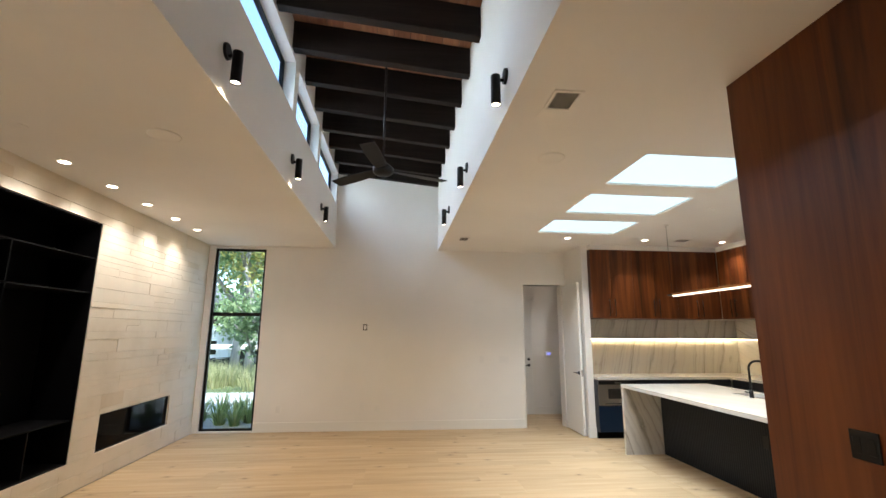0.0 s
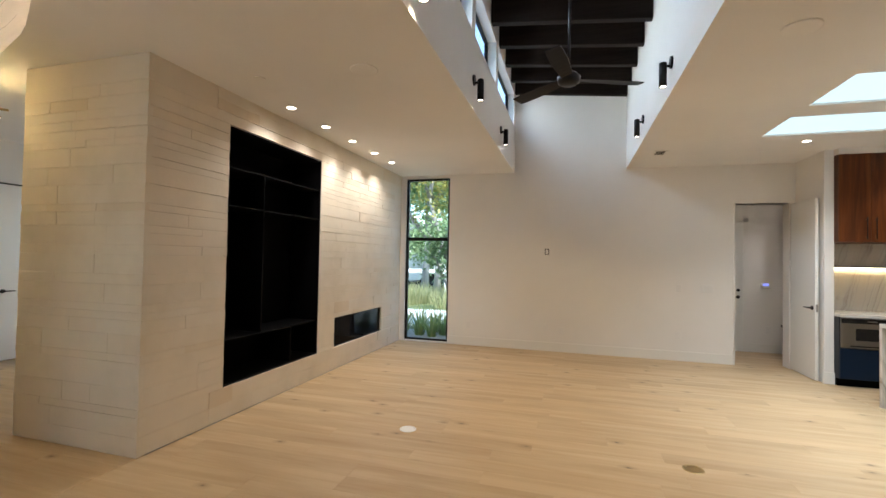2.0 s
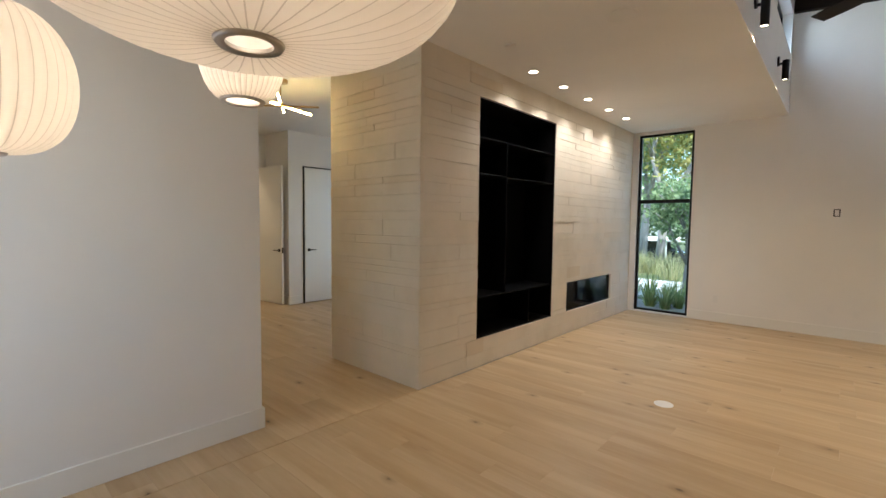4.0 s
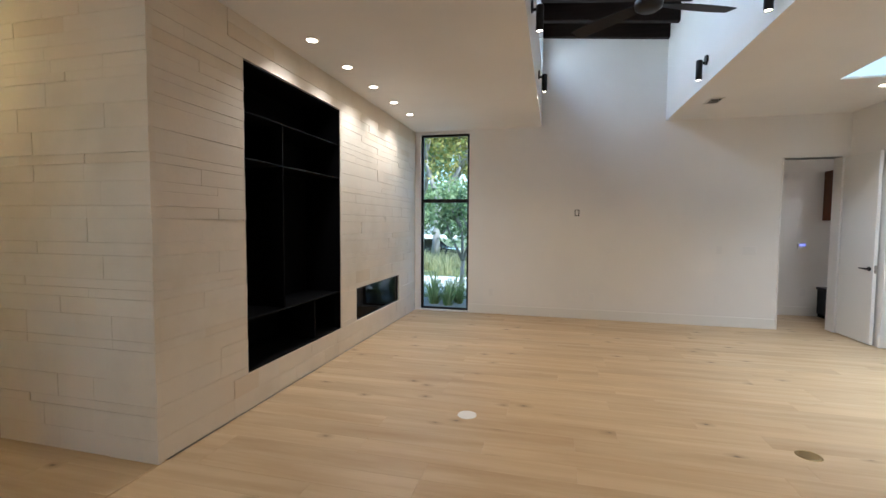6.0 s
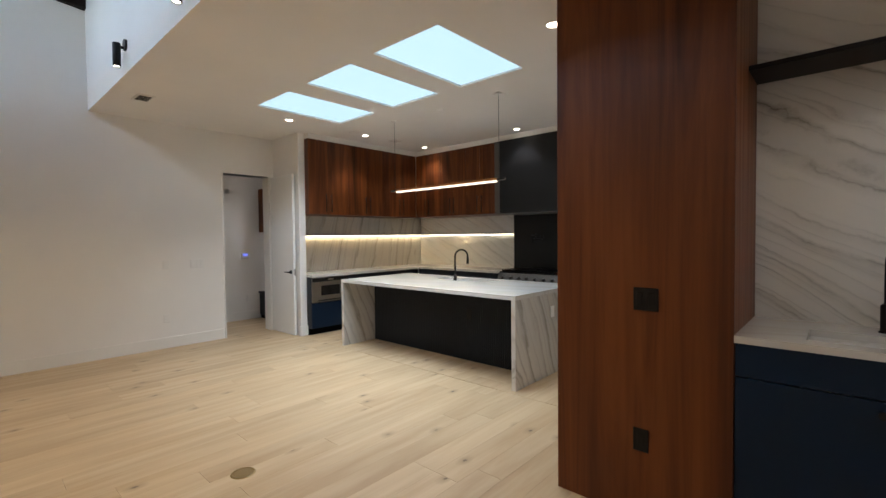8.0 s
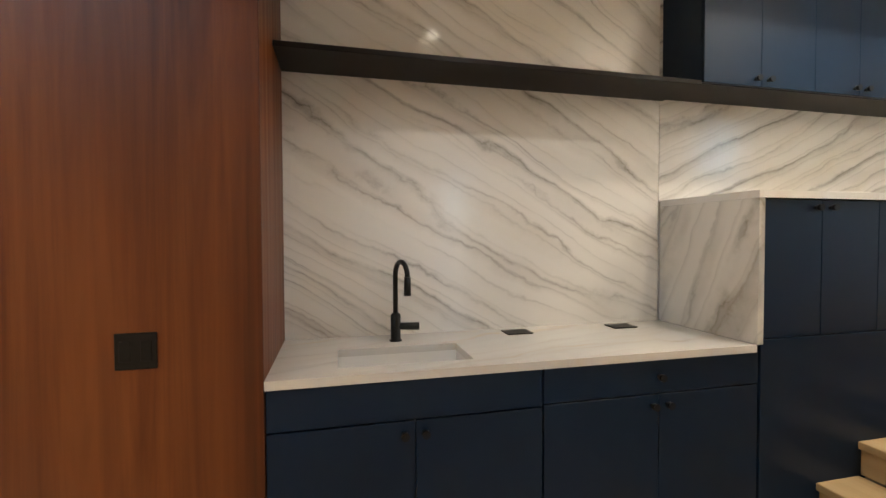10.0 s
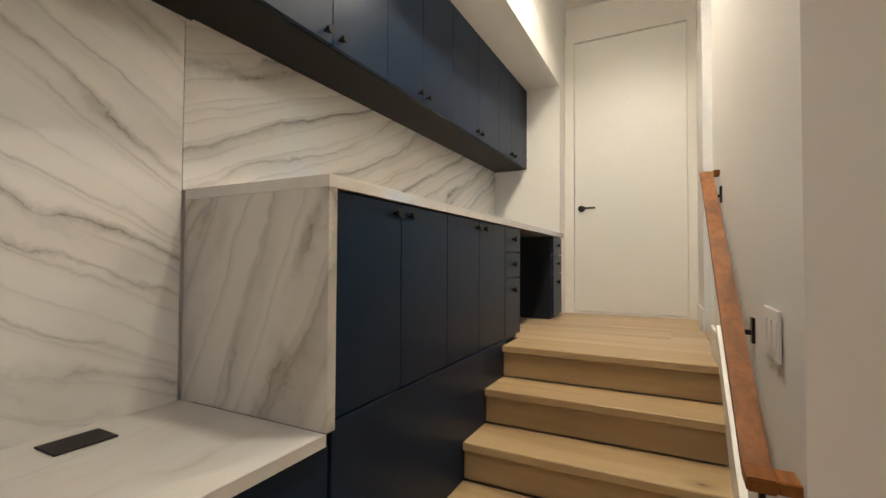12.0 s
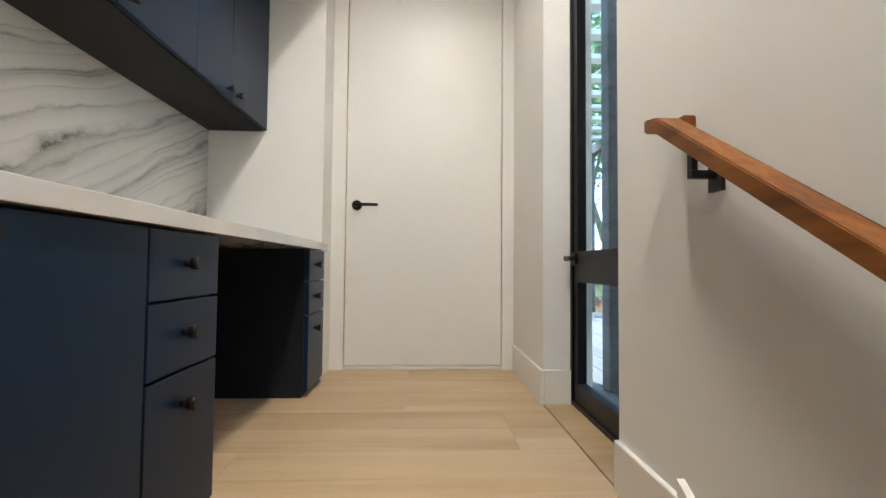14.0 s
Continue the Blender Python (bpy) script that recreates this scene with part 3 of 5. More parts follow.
bands = [(0, NICHE[2]), (NICHE[2], FIRE[3]), (FIRE[3], NICHE[3]), (NICHE[3], CEIL)]
for z0, z1 in bands:
    for c, d in split(z0, z1, (0.06, 0.08, 0.11, 0.15) if z1 - z0 > 0.35 else ((z1 - z0) / 3.001, (z1 - z0) / 2.001)):
        spans = [(2.87, NORTH)]
        for o in (NICHE, FIRE):
            if c >= o[2] - 1e-4 and d <= o[3] + 1e-4:
                spans = [t for s in spans for t in (((s[0], o[0]), (o[1], s[1])) if s[0] <= o[0] and s[1] >= o[1] else (s,))]
        for s in spans:
            for a, b in split(s[0], s[1], (0.28, 0.4, 0.55, 0.68)):
                if rnd.random() < 0.2 and d - c > 0.12:
                    m = c + (d - c) * rnd.choice((0.4, 0.5, 0.6))
                    stone(a, b, c, m, "east")
                    stone(a, b, m, d, "east")
                else:
                    stone(a, b, c, d, "east")
        for a, b in split(-4.08, WESTX, (0.3, 0.42, 0.55)):
            stone(a, b, c, d, "south")

niche = thing("shelf_unit", (-2.95, 4.5, NICHE[2]), "built-in black open shelf unit, empty, in the stone wall", "shelf unit")
y0, y1, z0, z1 = NICHE
part("back_panel", box(-3.19, -3.17, y0, y1, z0, z1), SOOT, niche)
for k, (a, b) in enumerate(((y0 - 0.001, y0 + 0.018), (y1 - 0.018, y1 + 0.001))):
    part("side_panel", box(-3.17, -2.742, a, b, z0, z1, bevel=0.002), SOOT, niche)
for zz in (z0 + 0.002, z1 - 0.022, 2.365, 1.998, 0.712):
    part("shelf", box(-3.17, -2.75 if z0 < zz - 0.1 < z1 - 0.2 else -2.742, y0 + 0.018, y1 - 0.018, zz, zz + 0.014, bevel=0.002), SOOT, niche)
for yy, a, b in ((4.24, 2.018, 2.365), (4.24, 0.732, 1.998), (4.76, 0.317, 0.712)):
    part("divider", box(-3.17, -2.752, yy - 0.009, yy + 0.009, a, b, bevel=0.002), SOOT, niche)
fire = thing("fireplace", (-2.95, 6.48, FIRE[2]), "long black glass-fronted linear fireplace in the stone wall", "fireplace")
y0, y1, z0, z1 = FIRE
part("firebox", boxes((-3.19, -3.17, y0, y1, z0, z1), (-3.17, -2.76, y0, y0 + 0.015, z0, z1), (-3.17, -2.76, y1 - 0.015, y1, z0, z1),
                      (-3.17, -2.76, y0 + 0.015, y1 - 0.015, z0, z0 + 0.015), (-3.17, -2.76, y0 + 0.015, y1 - 0.015, z1 - 0.015, z1)), SOOT, fire)
part("front_glass", box(-2.776, -2.77, y0 + 0.015, y1 - 0.015, z0 + 0.015, z1 - 0.015), FIREGLASS, fire, "reflective dark glass front")
part("burner_tray", box(-3.05, -2.9, y0 + 0.1, y1 - 0.1, z0 + 0.015, z0 + 0.06), CHARCOAL, fire)


# ---- trim ----
def baseboard(x0, x1, y0, y1, z=0.0, h=0.15):
    setting("baseboard", box(x0, x1, y0, y1, z, z + h, bevel=0.003), TRIM, "white painted baseboard", "baseboard")


baseboard(-1.79, 2.735, NORTH - 0.016, NORTH - 0.0005)
baseboard(-3.0395, -3.024, -0.62, 1.596)
baseboard(-8.0, -3.04, 1.5805, 1.596)
baseboard(3.548, 3.677, 7.284, 7.2995)
baseboard(3.544, 3.5595, 7.3, 7.33)
baseboard(-3.02, 1.385, -0.6295, -0.614)
baseboard(-7.2195, -7.204, 4.1, 4.33)
baseboard(-8.04, -7.2195, 4.084, 4.0995)
baseboard(2.42, 4.68, 9.334, 9.3495)
baseboard(1.4105, 1.426, -2.32, -2.0, 1.026, 0.14)
baseboard(1.4105, 1.426, -3.66, -3.055, 1.026, 0.15)
baseboard(1.2905, 1.41, -3.0695, -3.055, 1.026, 0.15)
baseboard(2.46, 2.54, -3.4865, -3.472, 1.026, 0.14)


def lever(parent, at, along, out):
    """Round rose and straight lever; along: the lever's way, out: away from the leaf."""
    a, al, o = Vector(at), Vector(along), Vector(out)
    bm = bmesh.new()
    add_rod(bm, a, a + o * 0.012, 0.03, 0.028, 20)
    add_rod(bm, a + o * 0.012, a + o * 0.05, 0.011, 0.011, 12)
    add_rod(bm, a + o * 0.045, a + o * 0.045 + al * 0.125, 0.0095, 0.008, 12)
    return part("door_handle", bm, BLACK, parent, "black lever handle")


def slab_door(name, dims, label, at=None):
    d = thing(name, at or (dims[0], dims[2], dims[4]), label, "door", kind="structure")
    part("door_leaf", box(*dims, bevel=0.003), DOOR, d)
    return d


# doorway to the entry room: open leaf folded back against the stub wall
d1 = slab_door("door_1", (3.49, 3.53, 7.37, 8.06, 0.012, 2.45), "white flush door standing open against the wall")
lever(d1, (3.49, 7.44, 0.97), (0, 1, 0), (-1, 0, 0))
part("latch_plate", box(3.497, 3.523, 7.366, 7.3695, 0.92, 1.02), STEEL, d1)
setting("trim_doorway", boxes((2.755, 2.772, 8.06, 8.285, 0, 2.487), (2.772, 3.475, 8.06, 8.285, 2.47, 2.487)), TRIM, "white painted door lining", "trim")
# entry room beyond
d2 = slab_door("door_2", (2.5, 3.28, 9.305, 9.345, 0.01, 2.28), "white flush entry door with black deadbolt")
lever(d2, (3.2, 9.305, 0.96), (-1, 0, 0), (0, -1, 0))
part("deadbolt", rod((3.2, 9.305, 1.08), (3.2, 9.285, 1.08), 0.028, 0.025, 20), BLACK, d2, "black round deadbolt")
setting("trim_entry", boxes((3.285, 3.36, 9.325, 9.3495, 0, 2.36), (2.42, 3.36, 9.325, 9.3495, 2.285, 2.36)), TRIM, "white door casing", "trim")
kp = thing("alarm_keypad", (3.63, 9.35, 1.17), "white wall keypad with lit blue screen", "keypad")
part("housing", box(3.56, 3.7, 9.322, 9.3495, 1.12, 1.22, bevel=0.006), PLASTIC, kp)
part("screen", box(3.59, 3.67, 9.319, 9.3215, 1.175, 1.205), KEYGLOW, kp, "blue lit screen")
bench = thing("entry_bench", (4.2, 9.0, 0), "low black bench cabinet in the entry room", "bench")
part("body", box(3.88, 4.68, 8.75, 9.33, 0.06, 0.46, bevel=0.004), INK, bench)
part("seat", box(3.86, 4.69, 8.73, 9.333, 0.461, 0.5, bevel=0.004), INK, bench)
part("plinth", box(3.9, 4.66, 8.79, 9.33, 0, 0.06), SOOT, bench)
ecab = thing("wall_cabinet", (4.2, 9.1, 1.6), "walnut wall cabinet above the entry bench", "cabinet")
part("body", box(3.9, 4.68, 9.02, 9.345, 1.6, 2.4, bevel=0.003), WALNUT, ecab)
part("door", box(3.9, 4.285, 9.0, 9.018, 1.602, 2.398, bevel=0.002), WALNUT, ecab)
part("door", box(4.29, 4.68, 9.0, 9.018, 1.602, 2.398, bevel=0.002), WALNUT, ecab)
# hall doors
d3 = slab_door("door_3", (-7.218, -7.19, 4.4, 5.24, 0.012, 2.45), "closed white flush door in the hall")
lever(d3, (-7.19, 4.48, 0.97), (0, 1, 0), (1, 0, 0))
# Black strips paint the dark shadow gap of the flush hall door.
setting("hall_gap_shade", boxes((-7.2195, -7.205, 4.375, 4.397, 0, 2.475), (-7.2195, -7.205, 5.243, 5.265, 0, 2.475), (-7.2195, -7.205, 4.397, 5.243, 2.456, 2.475)), BLACK, "black strips standing in for the shaded gap round the hall door", "trim")
d4 = thing("door_4", (-8.05, 3.94, 0), "white flush closet door standing open", "door", kind="structure")
bm = box(0, 0.8, -0.02, 0.02, 0.012, 2.45, bevel=0.003)
bmesh.ops.transform(bm, matrix=pose(-8.06, 3.93, 0, 0, 0, 5.5), verts=bm.verts[:])
part("door_leaf", bm, DOOR, d4)
lever(d4, (-7.331, 3.98, 0.97), (-0.995, -0.096, 0), (0.096, -0.995, 0))
part("latch_plate", boxes((-7.264, -7.261, 3.99, 4.02, 0.92, 1.02)), BLACK, d4, "black latch plate")
# landing door
d5 = slab_door("door_5", (1.482, 2.386, -3.752, -3.716, 1.05, 3.49), "tall closed white flush door on the landing")
lever(d5, (2.325, -3.716, 1.97), (-1, 0, 0), (0, 1, 0))
setting("trim_landing", boxes((2.389, 2.468, -3.7595, -3.70, 1.026, 3.57), (1.411, 1.479, -3.7595, -3.70, 1.026, 3.57), (1.479, 2.389, -3.7595, -3.70, 3.493, 3.57)), TRIM, "white door casing on the landing", "trim")
setting("threshold", box(1.48, 2.388, -3.7595, -3.71, 1.026, 1.046, bevel=0.003), TRIM, "white door threshold", "trim")


# ---- ceiling fittings ----
def can_light(x, y, z=CEIL):
    c = thing("recessed_light", (x, y, z), "small round white recessed downlight, lit", "downlight", "recessed lights in the ceiling")
    part("trim_ring", lathe([(0.045, z - 0.0005), (0.047, z - 0.006), (0.062, z - 0.004), (0.066, z - 0.0005)], x, y, 28), PLASTIC, c)
    part("lens", rod((x, y, z - 0.0005), (x, y, z - 0.003), 0.045, 0.045, 24), LAMPGLOW, c, "glowing warm lens")


for x, y in CANS_LIVING + CANS_KITCHEN + CANS_BAR:
    can_light(x, y)
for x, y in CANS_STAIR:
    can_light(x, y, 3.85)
# Fixture of the added entry room lamp, kept out of view.
can_light(4.25, 8.6, 2.75)


def ceiling_disc(name, x, y, r, label, category, group=""):
    z = CEIL
    ob = part(name, lathe([(0.001, z - 0.009), (r * 0.9, z - 0.009), (r, z - 0.006), (r, z - 0.0005)], x, y, 36), CEILING)
    tagged(ob, label, category, group)


for x, y in ((-1.28, 3.55), (1.77, 3.645), (4.2, 6.71)):
    ceiling_disc("ceiling_speaker", x, y, 0.115, "round flush white ceiling speaker", "speaker", "ceiling speakers")
ceiling_disc("smoke_detector", 4.2, 4.09, 0.075, "round white smoke detector on the ceiling", "smoke detector")
ceiling_disc("sprinkler_cover", 4.19, 4.97, 0.045, "small round white ceiling cover plate", "cover plate", "cover plates")
ceiling_disc("sprinkler_cover", 4.16, 5.81, 0.045, "small round white ceiling cover plate", "cover plate", "cover plates")
ceiling_disc("sprinkler_cover", -2.25, 3.5, 0.05, "small round white ceiling cover plate", "cover plate", "cover plates")
# Dark colour paints the shade of the duct behind the vent slats.
VENTSHADE = Mat("vent_void_shade", (0.05, 0.045, 0.04), 0.8).m


def vent(x0, x1, y0, y1, n):
    v = thing("ceiling_vent", ((x0 + x1) / 2, (y0 + y1) / 2, CEIL), "white slatted ceiling air vent", "vent", "ceiling vents")
    z = CEIL
    part("backing", box(x0, x1, y0, y1, z - 0.0025, z - 0.0005), VENTSHADE, v)
    part("frame", boxes((x0 - 0.02, x0, y0 - 0.02, y1 + 0.02, z - 0.01, z - 0.0005), (x1, x1 + 0.02, y0 - 0.02, y1 + 0.02, z - 0.01, z - 0.0005),
                        (x0, x1, y0 - 0.02, y0, z - 0.01, z - 0.0005), (x0, x1, y1, y1 + 0.02, z - 0.01, z - 0.0005)), CEILING, v)
    for k in range(n):
        xx = x0 + (k + 0.5) * (x1 - x0) / n
        part("slat", prism([(xx - 0.005, z - 0.012), (xx - 0.003, z - 0.012), (xx + 0.005, z - 0.003), (xx + 0.003, z - 0.003)], "y", y0, y1), CEILING, v)


vent(1.45, 1.6, 2.62, 2.82, 9)
tagged(part("vent_cover_plate", box(1.43, 1.635, 2.85, 2.955, CEIL - 0.006, CEIL - 0.0005, bevel=0.002), CEILING), "plain white cover plate beside the ceiling vent", "cover plate", "cover plates")
vent(1.46, 1.59, 6.9, 7.14, 8)
vent(4.92, 5.08, 6.64, 6.78, 8)


def sconce(x, y, side, dz):
    """Black tube spotlight on a round plate; side +1 faces east."""
    z = dz
    s = thing("wall_spotlight", (x, y, z), "black cylinder wall spotlight aimed down, lit", "wall light", "spotlights of the raised ceiling")
    part("wall_plate", rod((x, y, z), (x + side * 0.018, y, z), 0.055, 0.052, 28), BLACK, s)
    part("arm", rod((x + side * 0.018, y, z - 0.03), (x + side * 0.045, y, z - 0.03), 0.012), BLACK, s)
    c = part("tube", lathe([(0.001, z + 0.0), (0.03, z + 0.0), (0.033, z - 0.004), (0.033, z - 0.215), (0.029, z - 0.217), (0.029, z - 0.2)], x + side * 0.075, y, 28), BLACK, s)
    part("lens", rod((x + side * 0.075, y, z - 0.203), (x + side * 0.075, y, z - 0.208), 0.0288, 0.0288, 24), LAMPGLOW, c, "glowing warm lens")


for y in SCONCE_WEST:
    sconce(-0.62, y, 1, 3.37)
for y in SCONCE_EAST:
    sconce(1.206, y, -1, 3.325)

fan = thing("ceiling_fan", (0.32, 4.72, 3.3), "dark bronze three-bladed ceiling fan on a long rod", "ceiling fan")
fx, fy, fz = 0.32, 4.72, 3.3
part("canopy", rod((fx, fy, 4.6), (fx, fy, 4.66), 0.06, 0.065, 28), BLACK, fan)
part("down_rod", rod((fx, fy, fz + 0.08), (fx, fy, 4.62), 0.012), BLACK, fan)
part("motor_housing", lathe([(0.001, fz - 0.055), (0.07, fz - 0.055), (0.105, fz - 0.03), (0.11, fz + 0.02), (0.07, fz + 0.06), (0.025, fz + 0.075), (0.02, fz + 0.12), (0.001, fz + 0.12)], fx, fy, 36), BLACK, fan)
for ang in (20, 140, 260):
    bm = bmesh.new()
    n = 9
    rows = []
    for k in range(n):
        u = k / (n - 1)
        r = 0.1 + u * 0.62
        w = 0.05 + 0.025 * math.sin(u * math.pi * 0.8)
        rows.append([bm.verts.new((r, s * w, z + s * 0.012 - 0.01 * u)) for z in (-0.004, 0.004) for s in (-1, 1)])
    for a, b in zip(rows, rows[1:]):
        for i, j in ((0, 1), (1, 3), (3, 2), (2, 0)):
            bm.faces.new((a[i], a[j], b[j], b[i]))
    for e in (rows[0], rows[-1]):
        bm.faces.new((e[0], e[1], e[3], e[2]))
    bmesh.ops.transform(bm, matrix=pose(fx, fy, fz, 0, 0, ang), verts=bm.verts[:])
    part("blade", bm, BRONZE, fan)


# ---- lamps over the dining place and in the hall ----
RIB = paint("shade_rib", (0.6, 0.52, 0.43), 0.6)
RINGMETAL = Mat("lamp_ring_metal", (0.55, 0.5, 0.45), 0.4, 1.0).m


def bubble_lamp(x, y, z, r, height, label, power, ring=0.054):
    """Ribbed lantern shade; r: its widest radius, z: the foot ring."""
    lamp = thing("pendant_lamp", (x, y, z), label, "pendant lamp", "pendant lamps of the dining place")
    seg, ribs = 160, 40
    bm = bmesh.new()
    rows = []
    steps = 22
    for k in range(steps + 1):
        u = k / steps
        a = u * math.pi
        rr = ring + (r - ring) * (math.sin(a) ** power)
        zz = z + height * (0.5 - 0.5 * math.cos(a))
        row = []
        for i in range(seg):
            dip = abs(math.sin(i * ribs * math.pi / seg)) ** 0.5
            k2 = rr * (1 - 0.012 * (1 - dip) - 0.0 * dip) + 0.004 * dip * math.sin(a)
            row.append(bm.verts.new((x + k2 * math.cos(i * math.tau / seg), y + k2 * math.sin(i * math.tau / seg), zz)))
        rows.append(row)
    for a, b in zip(rows, rows[1:]):
        for i in range(seg):
            j = (i + 1) % seg
            f = bm.faces.new((a[i], a[j], b[j], b[i]))
            f.smooth = True
    part("shade", bm, SHADE, lamp, "ribbed translucent white shade")
    bm = bmesh.new()
    for i in range(ribs):
        ang = i * math.tau / ribs
        prev = None
        for k in range(steps + 1):
            a = k / steps * math.pi
            rr = (ring + (r - ring) * (math.sin(a) ** power)) * 0.988 + 0.002
            p = Vector((x + rr * math.cos(ang), y + rr * math.sin(ang), z + height * (0.5 - 0.5 * math.cos(a)) - 0.001 * math.cos(a)))
            side = Vector((-math.sin(ang), math.cos(ang), 0)) * 0.0014
            row = (bm.verts.new(p - side), bm.verts.new(p + side))
            if prev:
                bm.faces.new((prev[0], prev[1], row[1], row[0]))
            prev = row
    part("wire_frame", bm, RIB, lamp, "thin darker wire ribs")
    part("foot_ring", lathe([(ring - 0.01, z - 0.004), (ring + 0.006, z - 0.008), (ring + 0.012, z), (ring + 0.004, z + 0.006), (ring - 0.01, z + 0.004), (ring - 0.01, z - 0.004)], x, y, 40), RINGMETAL, lamp, "metal foot ring")
    part("bulb", lathe([(0.001, z + 0.1), (0.035, z + 0.11), (0.05, z + 0.14), (0.035, z + 0.17), (0.001, z + 0.18)], x, y, 20), BULB, lamp, "glowing frosted bulb")
    part("top_cap", rod((x, y, z + height - 0.004), (x, y, z + height + 0.02), ring, 0.03, 28), STEEL, lamp)
    part("cord", rod((x, y, z + height + 0.02), (x, y, CEIL - 0.03), 0.003, 0.003, 8), PLASTIC, lamp)
    part("canopy", lathe([(0.06, CEIL - 0.0005), (0.058, CEIL - 0.02), (0.01, CEIL - 0.035), (0.001, CEIL - 0.035)], x, y, 28), STEEL, lamp)


(px, py, pz, pr), (qx, qy, qz, qr), (sx, sy, sz, sr) = PENDANTS
bubble_lamp(px, py, pz, pr, 0.35, "wide saucer-shaped ribbed white pendant lamp, lit", 0.68)
bubble_lamp(qx, qy, qz, qr, 0.72, "bell-shaped ribbed white pendant lamp, lit", 0.9, 0.068)
bubble_lamp(sx, sy, sz, sr, 0.5, "tall ribbed white pendant lamp, lit", 0.75)

HX, HY = -4.74, 2.65
hall = thing("hall_chandelier", (HX, HY, CEIL), "brass hall light with three crossed glowing bars", "chandelier")
part("canopy", lathe([(0.08, CEIL - 0.0005), (0.08, CEIL - 0.03), (0.001, CEIL - 0.03)], HX, HY, 32), BRASS, hall)
part("stem", rod((HX, HY, CEIL - 0.03), (HX, HY, 2.79), 0.008), BRASS, hall)
part("hub", lathe([(0.001, 2.77), (0.02, 2.77), (0.022, 2.79), (0.022, 2.845), (0.001, 2.85)], HX, HY, 24), BRASS, hall)
for dx, dy, dz, lit in ((-0.144, 0.48, 0.0, True), (-0.389, 0.251, 0.028, True), (0.284, 0.312, -0.026, False)):
    ax, c = Vector((dx, dy, 0)), Vector((HX, HY, 2.808 + dz))
    arm = part("arm", rod(c - ax, c + ax, 0.011), BRASS, hall)
    if lit:
        drop = Vector((0, 0, -0.017))
        part("light_tube", rod(c - ax * 0.98 + drop, c + ax * 0.98 + drop, 0.011), HALLGLOW, arm, "glowing tube")

# ---- wall plates ----
def plate(x, y, z, w, h, out, label, category, slots=1, mat=PLASTIC):
    """A cover plate; out: 'x-', 'x+' or 'y-' as it faces."""
    t = thing("wall_plate", (x, y, z), label, category, "plates on the walls")
    def b(du0, du1, dz0, dz1, d0, d1, bevel=0.0):
        if out == "y-":
            return box(x + du0, x + du1, y - d1, y - d0, z + dz0, z + dz1, bevel=bevel)
        s = 1 if out == "x+" else -1
        lo, hi = sorted((x + s * d0, x + s * d1))
        return box(lo, hi, y + du0, y + du1, z + dz0, z + dz1, bevel=bevel)
    part("cover", b(-w / 2, w / 2, -h / 2, h / 2, 0.0005, 0.007, 0.002), mat, t)
    for k in range(slots):
        c = (k - (slots - 1) / 2) * w / slots
        part("insert", b(c - 0.016, c + 0.016, -0.033, 0.033, 0.007, 0.0095, 0.001), mat, t)


for x, z in ((-0.045, 0.4), (0.214, 0.355), (1.99, 0.407), (-1.4, 0.36)):
    plate(x, NORTH, z, 0.075, 0.118, "y-", "white wall outlet plate", "outlet")
plate(1.994, NORTH, 1.143, 0.075, 0.118, "y-", "white light switch plate", "switch")
plate(2.387, NORTH, 1.143, 0.18, 0.118, "y-", "wide white switch plate with three rockers", "switch", 3)
plate(3.68, 9.35, 0.4, 0.075, 0.118, "y-", "white wall outlet plate", "outlet")
plate(2.4375, 1.967, 1.162, 0.122, 0.118, "x-", "black double outlet on the walnut panel", "outlet", 2, BLACK)
plate(2.4375, 1.99, 0.426, 0.076, 0.118, "x-", "black outlet on the walnut panel", "outlet", 1, BLACK)
plate(1.396, -0.88, 1.33, 0.165, 0.118, "x+", "white three-gang switch plate beside the stairs", "switch", 3)
jb = thing("junction_box", (-0.042, NORTH, 1.69), "open blank wall box with dark edges", "wall box")
part("cover", box(-0.085, 0.0, NORTH - 0.004, NORTH - 0.0005, 1.63, 1.75), PLASTIC, jb)
part("edge", boxes((-0.078, -0.066, NORTH - 0.006, NORTH - 0.0041, 1.64, 1.74), (-0.02, -0.008, NORTH - 0.006, NORTH - 0.0041, 1.64, 1.74), (-0.066, -0.02, NORTH - 0.006, NORTH - 0.0041, 1.73, 1.74), (-0.066, -0.02, NORTH - 0.006, NORTH - 0.0041, 1.64, 1.65)), BLACK, jb)


def floor_box(x, y, mat, label):
    f = thing("floor_outlet", (x, y, 0), label, "floor outlet")
    part("rim", lathe([(0.075, 0.0005), (0.073, 0.004), (0.06, 0.005), (0.059, 0.002)], x, y, 36), mat, f)
    part("lid", rod((x, y, 0.0005), (x, y, 0.004), 0.0585, 0.0585, 32), mat, f)


floor_box(-1.024, 4.067, SILVER, "round bright metal floor outlet cover")
floor_box(1.259, 4.037, BRASS, "round brass floor outlet cover")

# ---- walnut column between kitchen and bar ----
col = thing("walnut_column", (2.9, 2.02, 0), "full-height walnut-clad column between kitchen and bar", "column")
part("front_panel", box(2.438, 2.46, 1.585, 2.463, 0.0, CEIL - 0.001, bevel=0.002), WALNUT, col)
part("side_panel", box(2.4605, 3.086, 1.5855, 1.605, 0.0, CEIL - 0.001), WALNUT, col)
part("side_panel", box(2.4605, 3.3, 2.443, 2.4625, 0.0, CEIL - 0.001), WALNUT, col)
part("core", box(2.4605, 3.3, 1.6055, 2.4425, 0.0, CEIL - 0.001), SOOT, col)


